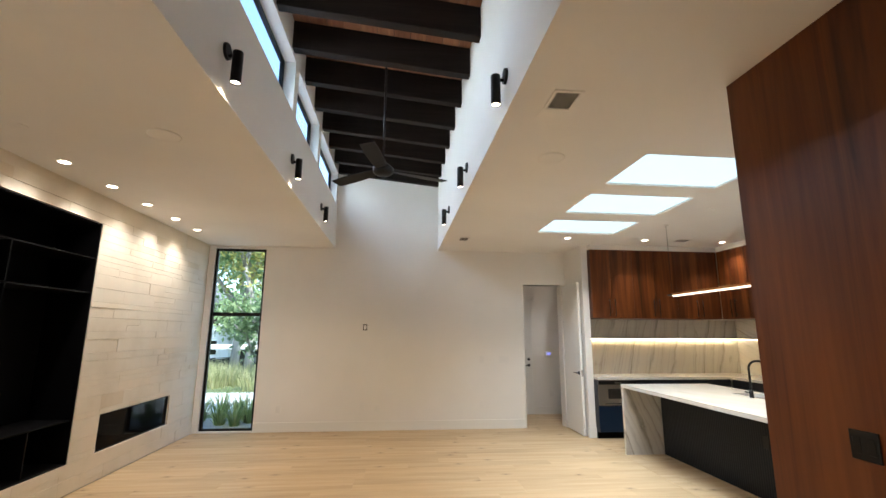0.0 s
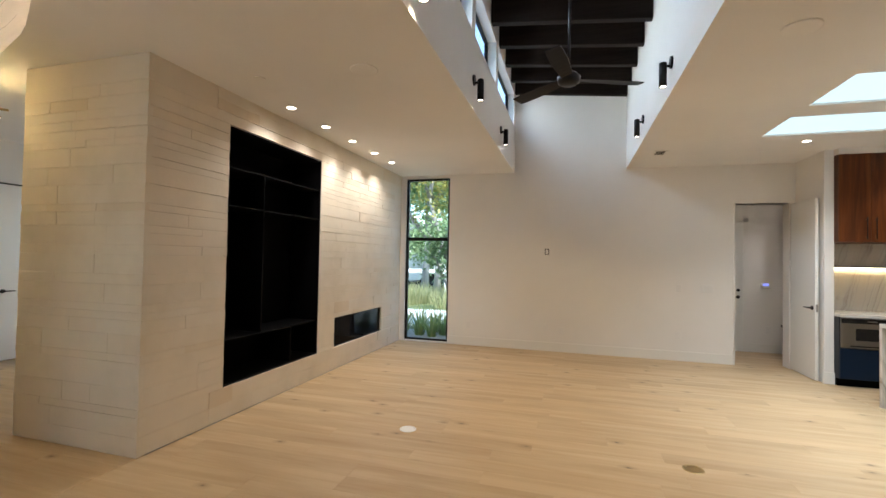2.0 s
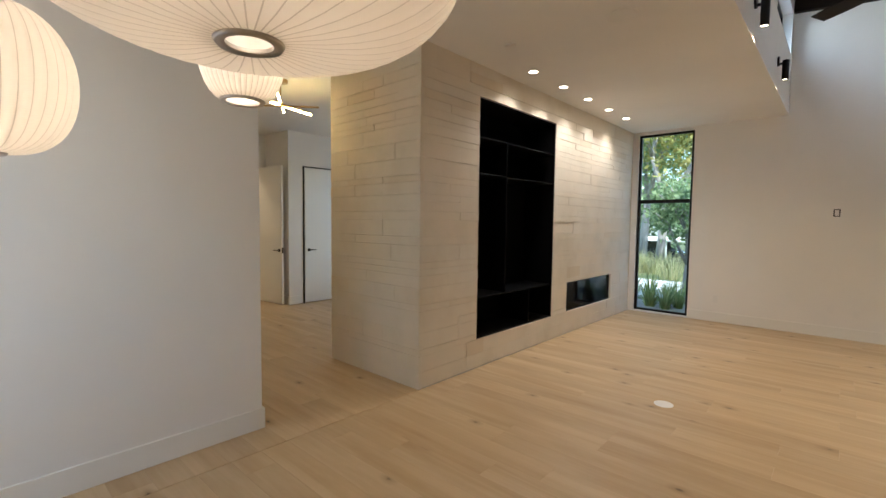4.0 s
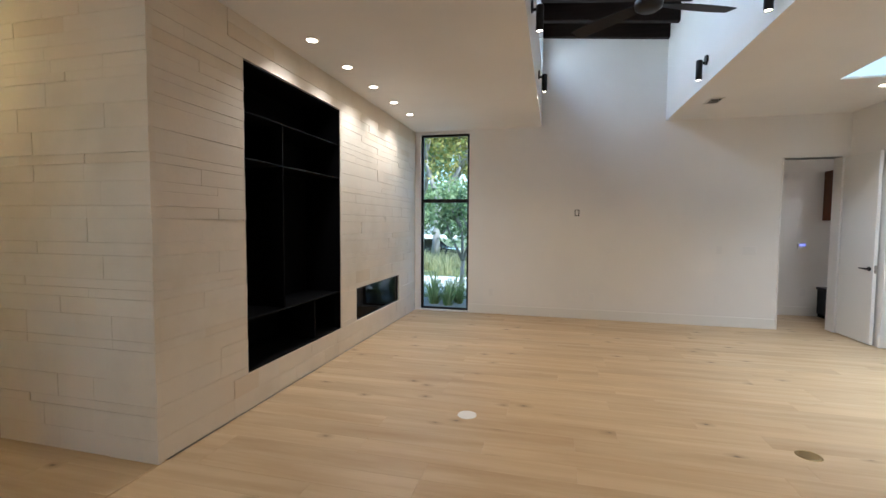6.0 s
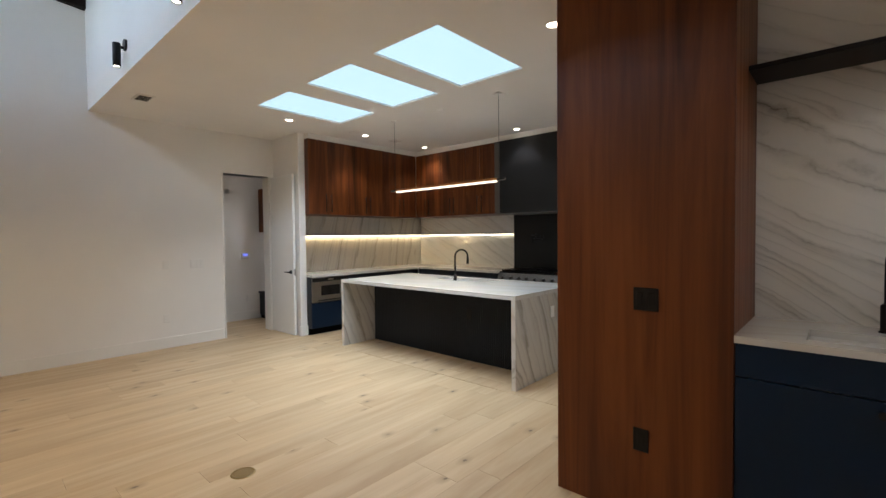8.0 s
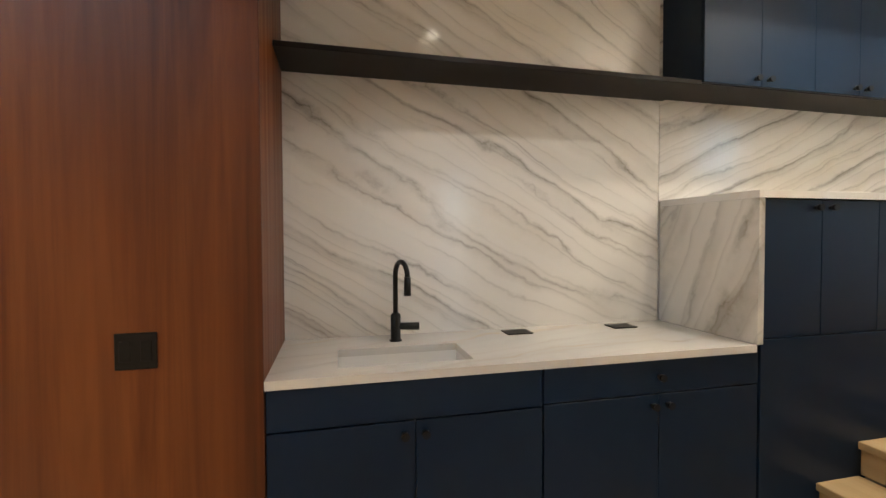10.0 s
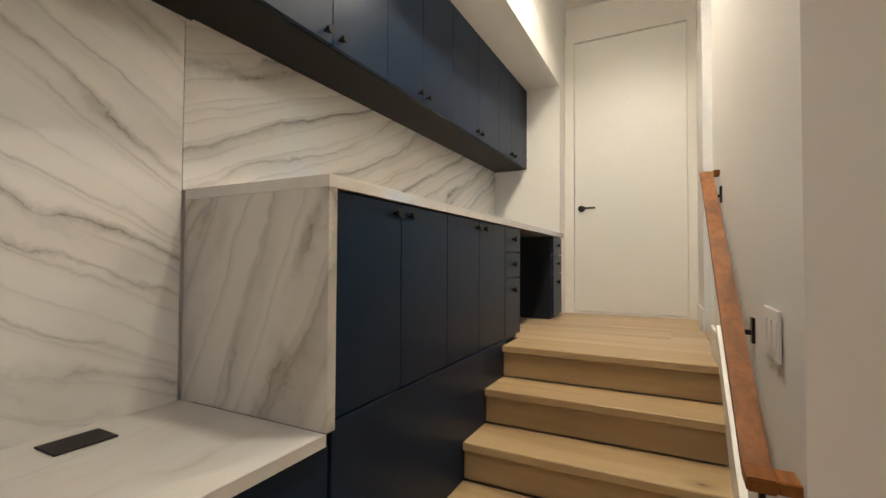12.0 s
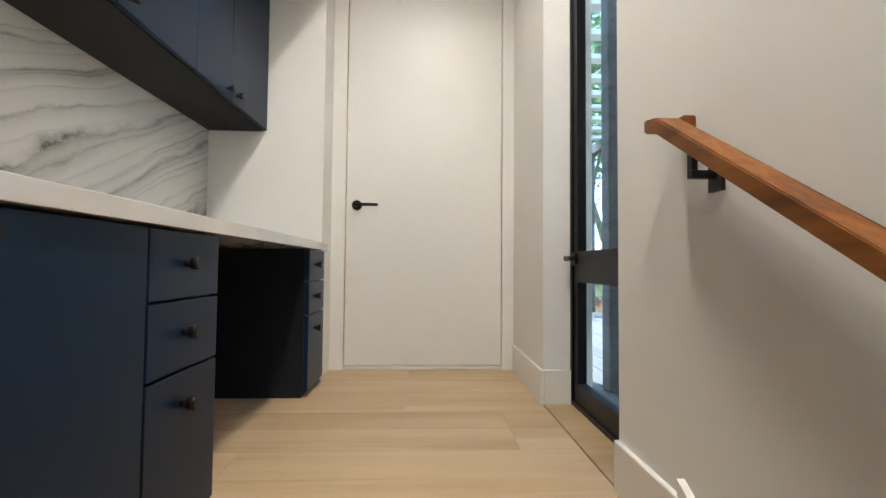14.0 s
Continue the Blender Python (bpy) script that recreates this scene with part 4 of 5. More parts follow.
def knob(parent, x, y, z, side=-1):
    bm = bmesh.new()
    add_rod(bm, (x, y, z), (x + side * 0.014, y, z), 0.008, 0.007, 12)
    add_rod(bm, (x + side * 0.014, y, z), (x + side * 0.034, y, z), 0.014, 0.016, 16)
    return part("knob", bm, BLACK, parent, "round black knob")


def front(parent, name, x, y0, y1, z0, z1, mat=NAVY, side=-1):
    return part(name, box(min(x, x - side * 0.02), max(x, x - side * 0.02), y0 + 0.0015, y1 - 0.0015, z0 + 0.0015, z1 - 0.0015, bevel=0.0015), mat, parent)


# ---- bar ----
BX, BWALL, BTOP = 2.45, 3.067, 1.03
bar_l = thing("bar_cabinet", (2.75, 1.06, 0), "navy lacquered bar base cabinet with round black knobs", "cabinet", "bar cabinets")
part("body", box(BX + 0.021, BWALL, 0.537, 1.584, 0.09, 0.795), NAVY, bar_l)
part("plinth", box(BX + 0.07, BWALL, 0.537, 1.584, 0, 0.09), INK, bar_l)
front(bar_l, "drawer_front", BX, 0.537, 1.584, 0.842, 0.996)
for a, b, k in ((0.537, 1.055, 1.02), (1.055, 1.584, 1.098)):
    d = front(bar_l, "door", BX, a, b, 0.095, 0.838)
    knob(d, BX, k, 0.792)
bar_r = thing("bar_cabinet", (2.75, 0.0, 0), "navy lacquered bar base cabinet with round black knobs", "cabinet", "bar cabinets")
part("body", box(BX + 0.021, BWALL, -0.535, 0.533, 0.09, 0.996), NAVY, bar_r)
part("plinth", box(BX + 0.07, BWALL, -0.535, 0.533, 0, 0.09), INK, bar_r)
d = front(bar_r, "drawer_front", BX, -0.535, 0.533, 0.85, 0.996)
knob(d, BX, -0.005, 0.922)
for a, b, k in ((-0.535, -0.008, -0.047), (-0.008, 0.533, 0.028)):
    d = front(bar_r, "door", BX, a, b, 0.095, 0.846)
    knob(d, BX, k, 0.8)
SINK = (2.535, 2.82, 0.8, 1.335)
top = tagged(part("bar_counter", sheet_with_holes(2.437, BWALL, -0.511, 1.5845, 0.997, BTOP, [SINK]), MARBLE_TOP), "white quartzite bar countertop with faint grey veins", "countertop")
sk = thing("bar_sink", (2.68, 1.07, 0.85), "white undermount bar sink", "sink")
x0, x1, y0, y1 = SINK
part("basin", boxes((x0 - 0.02, x1 + 0.02, y0 - 0.02, y1 + 0.02, 0.8, 0.82), (x0 - 0.02, x0 - 0.004, y0 - 0.02, y1 + 0.02, 0.82, 0.9965), (x1 + 0.004, x1 + 0.02, y0 - 0.02, y1 + 0.02, 0.82, 0.9965),
                    (x0 - 0.004, x1 + 0.004, y0 - 0.02, y0 - 0.004, 0.82, 0.9965), (x0 - 0.004, x1 + 0.004, y1 + 0.004, y1 + 0.02, 0.82, 0.9965)), CERAMIC, sk)
part("drain", rod((2.68, 1.07, 0.8205), (2.68, 1.07, 0.823), 0.045, 0.04, 24), STEEL, sk)


def arc(x, y, z0, z1, reach, dx, dy, n=12):
    """Points of a gooseneck spout that rises at x, y and bends over towards dx, dy."""
    pts = [(x, y, z0 + (z1 - z0) * k / 3) for k in range(4)]
    r = reach / 2
    for k in range(1, n + 1):
        a = math.pi * k / n
        pts.append((x + dx * (r - r * math.cos(a)), y + dy * (r - r * math.cos(a)), z1 + r * math.sin(a)))
    return pts


bf = thing("bar_faucet", (2.93, 1.067, BTOP), "matte black gooseneck bar faucet", "faucet")
pts = arc(2.93, 1.067, BTOP + 0.1, BTOP + 0.315, 0.13, -0.95, -0.3)
part("base", lathe([(0.03, BTOP), (0.03, BTOP + 0.006), (0.024, BTOP + 0.008), (0.024, BTOP + 0.125), (0.014, BTOP + 0.135), (0.001, BTOP + 0.135)], 2.93, 1.067, 28), BLACK, bf)
part("spout", tube(pts, 0.012), BLACK, bf)
e = pts[-1]
part("spray_head", rod(e, (e[0], e[1], e[2] - 0.085), 0.0145, 0.0165), BLACK, bf)
part("handle", rod((2.93, 1.067, BTOP + 0.07), (2.915, 0.955, BTOP + 0.068), 0.017, 0.019), BLACK, bf)
for a, b in ((0.365, 0.505), (-0.245, -0.105)):
    t = thing("counter_outlet", (2.96, (a + b) / 2, BTOP), "flat dark pop-up outlet lid in the counter", "outlet", "pop-up outlets")
    part("lid", box(2.905, 3.005, a, b, BTOP + 0.0005, BTOP + 0.006, bevel=0.002), BRONZE, t)
bs = setting("backsplash_bar", box(BWALL, 3.0865, -0.5, 1.5845, BTOP + 0.0005, 3.068), MARBLE_BAR, "full-height white quartzite slab with diagonal grey veins", "backsplash")
setting("backsplash_desk", box(BWALL, 3.0865, -3.4865, -0.503, 1.7305, 3.044), MARBLE_DESK, "white quartzite slab behind the desk counter", "backsplash")
shelf = tagged(part("bar_shelf", box(2.775, BWALL - 0.0005, -0.52, 1.5845, 2.312, 2.336, bevel=0.002), BRONZE), "long dark bronze floating shelf above the bar", "shelf")

# ---- raised desk run beside the stairs ----
DX, DTOP = 2.452, 1.733
wf = tagged(part("waterfall_panel", box(2.4365, BWALL, -0.546, -0.512, BTOP + 0.0005, DTOP - 0.0355, bevel=0.001), MARBLE_END), "upright quartzite end panel with bold grey veins", "end panel")
tagged(part("desk_counter", box(2.4365, BWALL, -3.486, -0.512, DTOP - 0.035, DTOP, bevel=0.001), MARBLE_TOP), "long white quartzite desk countertop", "countertop")
low = thing("side_panel_cabinet", (2.75, -1.25, 0), "navy lacquered panel cabinet rising beside the stairs", "cabinet")
part("body", box(DX + 0.02, BWALL, -1.99, -0.549, 0.0, 1.692), NAVY, low)
front(low, "lower_panel", DX - 0.002, -1.995, -0.547, 0.0, 1.05)
for a, b, k in ((-0.9, -0.547, -0.855), (-1.262, -0.9, -0.945), (-1.612, -1.262, -1.568), (-1.996, -1.612, -1.658)):
    d = front(low, "door", DX, a, b, 1.053, 1.694)
    knob(d, DX, k, 1.657)


def drawer_unit(y0, y1, knob_y):
    u = thing("drawer_unit", (2.75, (y0 + y1) / 2, 1.026), "navy lacquered unit of three drawers under the desk", "drawer unit", "desk drawer units")
    # Ink instead of navy puts the shade under the desk into the body colour.
    part("body", box(DX + 0.021, BWALL, y0, y1, 1.05, 1.694), INK, u)
    part("plinth", box(DX + 0.03, BWALL, y0, y1, 1.0265, 1.05), INK, u)
    for a, b in ((1.549, 1.694), (1.397, 1.546), (1.053, 1.394)):
        d = front(u, "drawer_front", DX, y0, y1, a, b)
        knob(d, DX, knob_y, b - 0.069)


drawer_unit(-2.282, -1.999, -2.127)
drawer_unit(-3.472, -3.172, -3.28)
# Ink colour paints in the shade of the knee space.
setting("panel_knee", box(2.9, BWALL, -3.17, -2.284, 1.0265, 1.6975), INK, "back panel of the knee space, coloured dark for its shade", "panel")
for k, (a, b) in enumerate(((-1.262, -0.521), (-1.95, -1.262), (-2.76, -1.95), (-3.486, -2.76))):
    u = thing("wall_cabinet", (2.9, (a + b) / 2, 2.322), "navy lacquered wall cabinet with round black knobs", "cabinet", "wall cabinets above the desk")
    part("body", box(2.786, BWALL - 0.0005, a, b, 2.336, 3.043), NAVY, u)
    part("underside", box(2.786, BWALL - 0.0005, a, b, 2.322, 2.3355), BRONZE, u, "dark bronze underside")
    m = (-0.891, -1.59, -2.346, -3.058)[k]
    pairs = ((a, m, m - 0.042), (m, b, m + 0.042))
    for c, d2_, kk in pairs:
        d = front(u, "door", 2.766, c, d2_, 2.324, 3.042)
        knob(d, 2.766, kk, 2.362)

# ---- stairs and handrail ----
stairs = thing("staircase", (1.92, -1.3, 0), "oak staircase of six steps between wall and cabinets", "stairs")
RUN, RISE, FIRST = 0.264, 0.171, -0.62
for k in range(6):
    yn, zt = FIRST - k * RUN, (k + 1) * RISE
    deep = RUN + 0.01 if k < 5 else 0.3
    part("tread", box(1.3865, 2.4485, yn - deep, yn, zt - 0.038, zt, bevel=0.004), STAIROAK, stairs)
    part("riser", box(1.3865, 2.4485, yn - 0.045, yn - 0.025, zt - RISE + (0.001 if k else 0), zt - 0.0385), STAIROAK, stairs)
part("carriage", prism([(FIRST - 0.045, 0.0), (-1.94 - 0.045, 0.8), (-3.75, 0.8), (-3.75, 0.0)], "x", 1.412, 2.448), paint("stair_core", (0.3, 0.26, 0.2), 0.8), stairs)
skirt = setting("stair_skirt", prism([(-0.64, 0.0), (-0.64, 0.36), (-2.03, 1.2), (-2.03, 1.02), (-1.9, 1.0), (-0.66, 0.02), (-0.65, 0.0)], "x", 1.393, 1.423), TRIM, "white stair skirting board", "trim")
rail = thing("handrail", (1.455, -1.3, 1.5), "rectangular walnut handrail on black wall brackets", "handrail")
RAILTOP = [(-2.03, 1.928), (-1.985, 1.92), (-0.7, 1.082), (-0.634, 1.08)]
bm = prism(RAILTOP + [(y, z - 0.028) for y, z in reversed(RAILTOP)], "x", 1.434, 1.485)
bmesh.ops.bevel(bm, geom=bm.edges[:], offset=0.003, segments=2, affect="EDGES")
part("rail", bm, RAILWOOD, rail)
part("return", box(1.4065, 1.4335, -2.029, -1.975, 1.897, 1.924, bevel=0.003), RAILWOOD, rail)
part("return", box(1.3955, 1.4335, -0.702, -0.636, 1.0545, 1.0805, bevel=0.003), RAILWOOD, rail)
for y, z in ((-1.915, 1.848), (-1.15, 1.348), (-0.675, 1.0525)):
    bracket = part("bracket", boxes((stair_wall_x(y) + 0.0005, stair_wall_x(y) + 0.008, y - 0.018, y + 0.018, z - 0.085, z - 0.012), (stair_wall_x(y) + 0.008, 1.46, y - 0.007, y + 0.007, z - 0.062, z - 0.048), (1.449, 1.46, y - 0.007, y + 0.007, z - 0.0475, z + 0.003)), BLACK, rail, "black metal bracket")

# ---- glass door on the landing ----
gd = thing("door_6", (1.26, -2.7, 1.03), "black-framed glass patio door", "door", kind="structure")
part("frame", boxes((1.23, 1.29, -3.07, -3.05, 1.03, 3.5), (1.23, 1.29, -2.36, -2.32, 1.03, 3.5), (1.23, 1.29, -3.05, -2.36, 3.45, 3.5), (1.23, 1.29, -3.05, -2.36, 1.03, 1.05)), BLACK, gd)
part("stile", boxes((1.24, 1.28, -3.048, -3.005, 1.052, 3.448), (1.24, 1.28, -2.44, -2.362, 1.052, 3.448), (1.24, 1.28, -3.005, -2.44, 3.37, 3.448), (1.24, 1.28, -3.005, -2.44, 1.052, 1.13), (1.24, 1.28, -3.005, -2.44, 1.56, 1.69)), BLACK, gd)
for z0, z1 in ((1.13, 1.56), (1.69, 3.37)):
    g = part("pane", box(1.256, 1.264, -3.005, -2.44, z0, z1), GLASS, gd)
    g.visible_shadow = False
lever(gd, (1.28, -3.025, 1.66), (0, 1, 0), (1, 0, 0))
setting("sill", box(1.2905, 1.409, -3.068, -2.322, 1.0, 1.029), STAIROAK, "oak door sill", "trim")

# ---- kitchen ----
KF, KE, KTOP = 7.19, 5.92, 0.925


def pull(parent, a, b, r=0.006, out=(0, -0.03, 0)):
    a, b, o = Vector(a), Vector(b), Vector(out)
    bm = bmesh.new()
    add_rod(bm, a + o, b + o, r)
    for p in (a.lerp(b, 0.1), a.lerp(b, 0.9)):
        add_rod(bm, p, p + o, r * 0.8, seg=10)
    return part("handle", bm, BLACK, parent, "black bar pull")


for a in (3.668, 4.388, 5.152):
    b = {3.668: 4.388, 4.388: 5.152, 5.152: KE - 0.003}[a]
    m = {3.668: 4.005, 4.388: 4.77, 5.152: 5.53}[a]
    u = thing("upper_cabinet", ((a + b) / 2, 7.5, 1.85), "walnut upper kitchen cabinet with long black pulls", "cabinet", "upper kitchen cabinets")
    part("body", box(a, b, KF + 0.021, 7.779, 1.85, 2.985), WALNUT_CAB, u)
    for c, d, h in ((a, m, m - 0.052), (m, b, m + 0.045)):
        dr = part("door", box(c + 0.0015, d - 0.0015, KF, KF + 0.02, 1.851, 2.985, bevel=0.0015), WALNUT_CAB, u)
        pull(dr, (h, KF, 1.885), (h, KF, 2.165))
for a, b in ((5.385, 5.985), (5.985, 6.585), (6.585, KF - 0.003)):
    u = thing("upper_cabinet", (6.3, (a + b) / 2, 1.85), "walnut upper kitchen cabinet with long black pulls", "cabinet", "upper kitchen cabinets")
    part("body", box(KE + 0.021, EASTX - 0.0005, a, b, 1.85, 2.985), WALNUT_CAB, u)
    m = (a + b) / 2
    for c, d, h in ((a, m, m - 0.045), (m, b, m + 0.045)):
        dr = part("door", box(KE, KE + 0.02, c + 0.0015, d - 0.0015, 1.851, 2.985, bevel=0.0015), WALNUT_CAB, u)
        pull(dr, (KE, h, 1.885), (KE, h, 2.165), out=(-0.03, 0, 0))
setting("cabinet_filler", boxes((3.668, EASTX - 0.001, KF + 0.003, 7.779, 2.986, CEIL - 0.0005), (KE + 0.003, EASTX - 0.001, 3.9, KF + 0.003, 2.986, CEIL - 0.0005)), WALL, "white filler above the cabinets", "filler")
setting("backsplash_kitchen", boxes((3.667, EASTX - 0.021, 7.76, 7.7795, KTOP + 0.0005, 1.8495)), MARBLE_KIT, "white and grey veined quartzite backsplash", "backsplash")
setting("backsplash_side", boxes((EASTX - 0.02, EASTX - 0.0005, 5.47, 7.759, KTOP + 0.0005, 1.8495) ), MARBLE_KIT_E, "white quartzite backsplash with diagonal veins", "backsplash")
setting("backsplash_range", box(EASTX - 0.022, EASTX - 0.0005, 3.6, 5.468, KTOP + 0.0005, 1.8495), CHARCOAL, "black steel panel behind the range", "backsplash")
led = thing("light_strip", (5.0, 7.6, 1.52), "thin glowing light strip under the stone ledge", "light strip")
part("diffuser", box(3.67, 6.585, 7.737, 7.752, 1.512, 1.52), STRIPGLOW, led)
part("diffuser", box(6.577, 6.592, 5.48, 7.736, 1.512, 1.52), STRIPGLOW, led)
part("rail", boxes((3.67, 6.598, 7.73, 7.7595, 1.5205, 1.535), (6.572, 6.5995, 5.48, 7.7295, 1.5205, 1.535)), BRONZE, led, "thin dark metal rail")

mw_unit = thing("base_cabinet", (4.0, 7.45, 0), "dark base cabinet that houses the microwave drawer", "cabinet", "kitchen base cabinets")
part("body", box(3.668, 4.33, 7.19, 7.779, 0.1, 0.885), INK, mw_unit)
part("plinth", box(3.668, 4.33, 7.25, 7.779, 0, 0.1), SOOT, mw_unit)
part("drawer_front", box(3.67, 4.328, 7.17, 7.189, 0.105, 0.49, bevel=0.0015), NAVY, mw_unit)
mw = thing("microwave_drawer", (4.0, 7.17, 0.5), "stainless steel built-in microwave drawer with dark window", "microwave")
part("body", box(3.675, 4.323, 7.165, 7.189, 0.5, 0.88, bevel=0.003), STEEL, mw)
part("window", box(3.83, 4.17, 7.161, 7.1645, 0.6, 0.75, bevel=0.001), BLACKGLASS, mw, "dark glass window")
part("control_panel", box(3.68, 4.318, 7.161, 7.1645, 0.815, 0.872), BLACKGLASS, mw, "dark control strip")
part("badge", box(3.95, 4.05, 7.158, 7.1605, 0.835, 0.852), STEEL, mw)
pull(mw, (3.76, 7.165, 0.53), (4.24, 7.165, 0.53), 0.008)
for a, b in ((4.332, 5.13), (5.132, 5.93)):
    u = thing("base_cabinet", ((a + b) / 2, 7.45, 0), "dark lacquered kitchen base cabinet", "cabinet", "kitchen base cabinets")
    part("body", box(a, b, 7.19, 7.779, 0.1, 0.885), INK, u)
    part("plinth", box(a, b, 7.25, 7.779, 0, 0.1), SOOT, u)
    part("door", box(a + 0.0015, (a + b) / 2 - 0.001, 7.17, 7.189, 0.105, 0.88, bevel=0.0015), INK, u)
    part("door", box((a + b) / 2 + 0.001, b - 0.0015, 7.17, 7.189, 0.105, 0.88, bevel=0.0015), INK, u)
for a, b in ((5.35, 6.26), (6.262, 7.168)):
    u = thing("base_cabinet", (6.2, (a + b) / 2, 0), "dark lacquered kitchen base cabinet", "cabinet", "kitchen base cabinets")
    part("body", box(5.97, EASTX - 0.001, a, b, 0.1, 0.885), INK, u)
    part("plinth", box(6.03, EASTX - 0.001, a, b, 0, 0.1), SOOT, u)
    part("drawer_front", box(5.95, 5.969, a + 0.0015, b - 0.0015, 0.7, 0.88, bevel=0.0015), INK, u)
    part("door", box(5.95, 5.969, a + 0.0015, b - 0.0015, 0.105, 0.696, bevel=0.0015), INK, u)
u = thing("base_cabinet", (6.2, 3.2, 0), "dark lacquered kitchen base cabinet", "cabinet", "kitchen base cabinets")
part("body", box(5.95, EASTX - 0.001, 2.41, 4.09, 0.0, 0.885), INK, u)
tagged(part("kitchen_counter", boxes((3.667, EASTX - 0.021, 7.15, 7.759, 0.887, KTOP), (5.93, EASTX - 0.021, 5.345, 7.1499, 0.887, KTOP)), MARBLE_TOP), "white quartzite kitchen countertop", "countertop")
tagged(part("kitchen_counter", box(5.93, EASTX - 0.021, 2.41, 4.095, 0.887, KTOP), MARBLE_TOP), "short white quartzite countertop beside the range", "countertop")
for x in (4.1, 4.7, 5.3):
    t = thing("counter_outlet", (x, 7.66, KTOP), "flat steel pop-up outlet lid in the counter", "outlet", "pop-up outlets")
    part("lid", box(x - 0.07, x + 0.07, 7.6, 7.7, KTOP + 0.0005, KTOP + 0.005, bevel=0.002), STEEL, t)

rg = thing("range_cooker", (6.25, 4.72, 0), "wide stainless range with black grates and knobs", "range")
part("body", box(5.96, EASTX - 0.025, 4.1, 5.34, 0.12, 0.9, bevel=0.004), RANGESTEEL, rg)
part("control_panel", prism([(5.9, 0.79), (5.96, 0.9), (5.97, 0.9), (5.97, 0.77), (5.91, 0.77)], "y", 4.1, 5.34), RANGESTEEL, rg)
part("hob", box(5.97, EASTX - 0.025, 4.11, 5.33, 0.9005, 0.915), SOOT, rg, "black hob plate")
for k in range(4):
    y = 4.12 + k * 0.303
    part("grate", boxes(*[(6.0, 6.55, y + 0.02 + j * 0.062, y + 0.032 + j * 0.062, 0.92, 0.945) for j in range(5)], (6.0, 6.02, y + 0.02, y + 0.28, 0.9155, 0.944), (6.53, 6.55, y + 0.02, y + 0.28, 0.9155, 0.944)), BLACK, rg)
for k in range(8):
    y = 4.22 + k * 0.145
    part("knob", rod((5.925, y, 0.835), (5.885, y, 0.82), 0.022, 0.02, 18), RANGESTEEL, rg)
for k in range(2):
    y0 = 4.11 + k * 0.62
    dr = part("oven_door", box(5.935, 5.959, y0, y0 + 0.6, 0.14, 0.75, bevel=0.003), RANGESTEEL, rg)
    part("window", box(5.931, 5.9345, y0 + 0.1, y0 + 0.5, 0.3, 0.6), BLACKGLASS, dr)
part("leg", boxes(*[(x, x + 0.05, y, y + 0.05, 0, 0.12) for x in (6.0, 6.5) for y in (4.12, 5.27)]), RANGESTEEL, rg)
hood = thing("range_hood", (6.28, 4.72, 1.84), "tall boxed dark steel range hood between the cabinets", "range hood")
part("casing", box(5.9, EASTX - 0.0005, 3.9, 5.28, 1.845, 2.985, bevel=0.003), CHARCOAL, hood)
part("inlet", box(6.0, 6.5, 4.0, 5.3, 1.835, 1.8445), STEEL, hood)
part("side_trim", box(5.91, EASTX - 0.0005, 5.283, 5.382, 1.85, 2.985, bevel=0.002), RANGESTEEL, hood, "narrow steel side trim")
pf = thing("pot_filler", (6.58, 4.9, 1.45), "black folding pot filler tap over the range", "tap")
part("wall_flange", rod((EASTX - 0.022, 5.05, 1.49), (EASTX - 0.05, 5.05, 1.49), 0.03, 0.028, 20), BLACK, pf)
part("arm", tube([(6.575, 5.05, 1.49), (6.5, 5.05, 1.49), (6.49, 5.04, 1.49), (6.48, 4.85, 1.49), (6.48, 4.84, 1.48), (6.48, 4.835, 1.42)], 0.01), BLACK, pf)
part("arm", tube([(6.48, 4.86, 1.43), (6.48, 5.02, 1.43), (6.48, 5.03, 1.42), (6.48, 5.035, 1.36)], 0.01), BLACK, pf)

isl = thing("kitchen_island", (4.27, 4.94, 0), "kitchen island with white quartzite waterfall ends and black fluted back", "kitchen island")
ISINK = (4.5, 4.8, 4.5, 5.36)
part("worktop", sheet_with_holes(3.632, 4.92, 3.53, 6.35, 0.872, 0.915, [ISINK]), MARBLE_TOP, isl, "white quartzite top")
part("waterfall_end", box(3.632, 4.92, 3.53, 3.575, 0, 0.8715), MARBLE_END, isl, "boldly veined quartzite end")
part("waterfall_end", box(3.632, 4.92, 6.305, 6.35, 0, 0.8715), MARBLE_END, isl, "boldly veined quartzite end")
part("body", box(4.19, 4.88, 3.5755, 6.3045, 0, 0.8), INK, isl)
n = 90
for k in range(n):
    y = 3.577 + k * (2.726 / n)
    w = 2.726 / n
    part("flute", prism([(4.19, y), (4.175, y + w * 0.12), (4.168, y + w * 0.32), (4.168, y + w * 0.68), (4.175, y + w * 0.88), (4.19, y + w)], "z", 0.0, 0.871), INK, isl)
part("outlet", box(4.31, 4.385, 3.522, 3.5295, 0.615, 0.735, bevel=0.002), PLASTIC, isl, "white outlet plate")
part("outlet", box(4.158, 4.1665, 4.48, 4.56, 0.5, 0.62, bevel=0.002), BLACK, isl, "black outlet plate")
x0, x1, y0, y1 = ISINK
isk = thing("island_sink", (4.65, 4.9, 0.7), "steel undermount island sink", "sink")
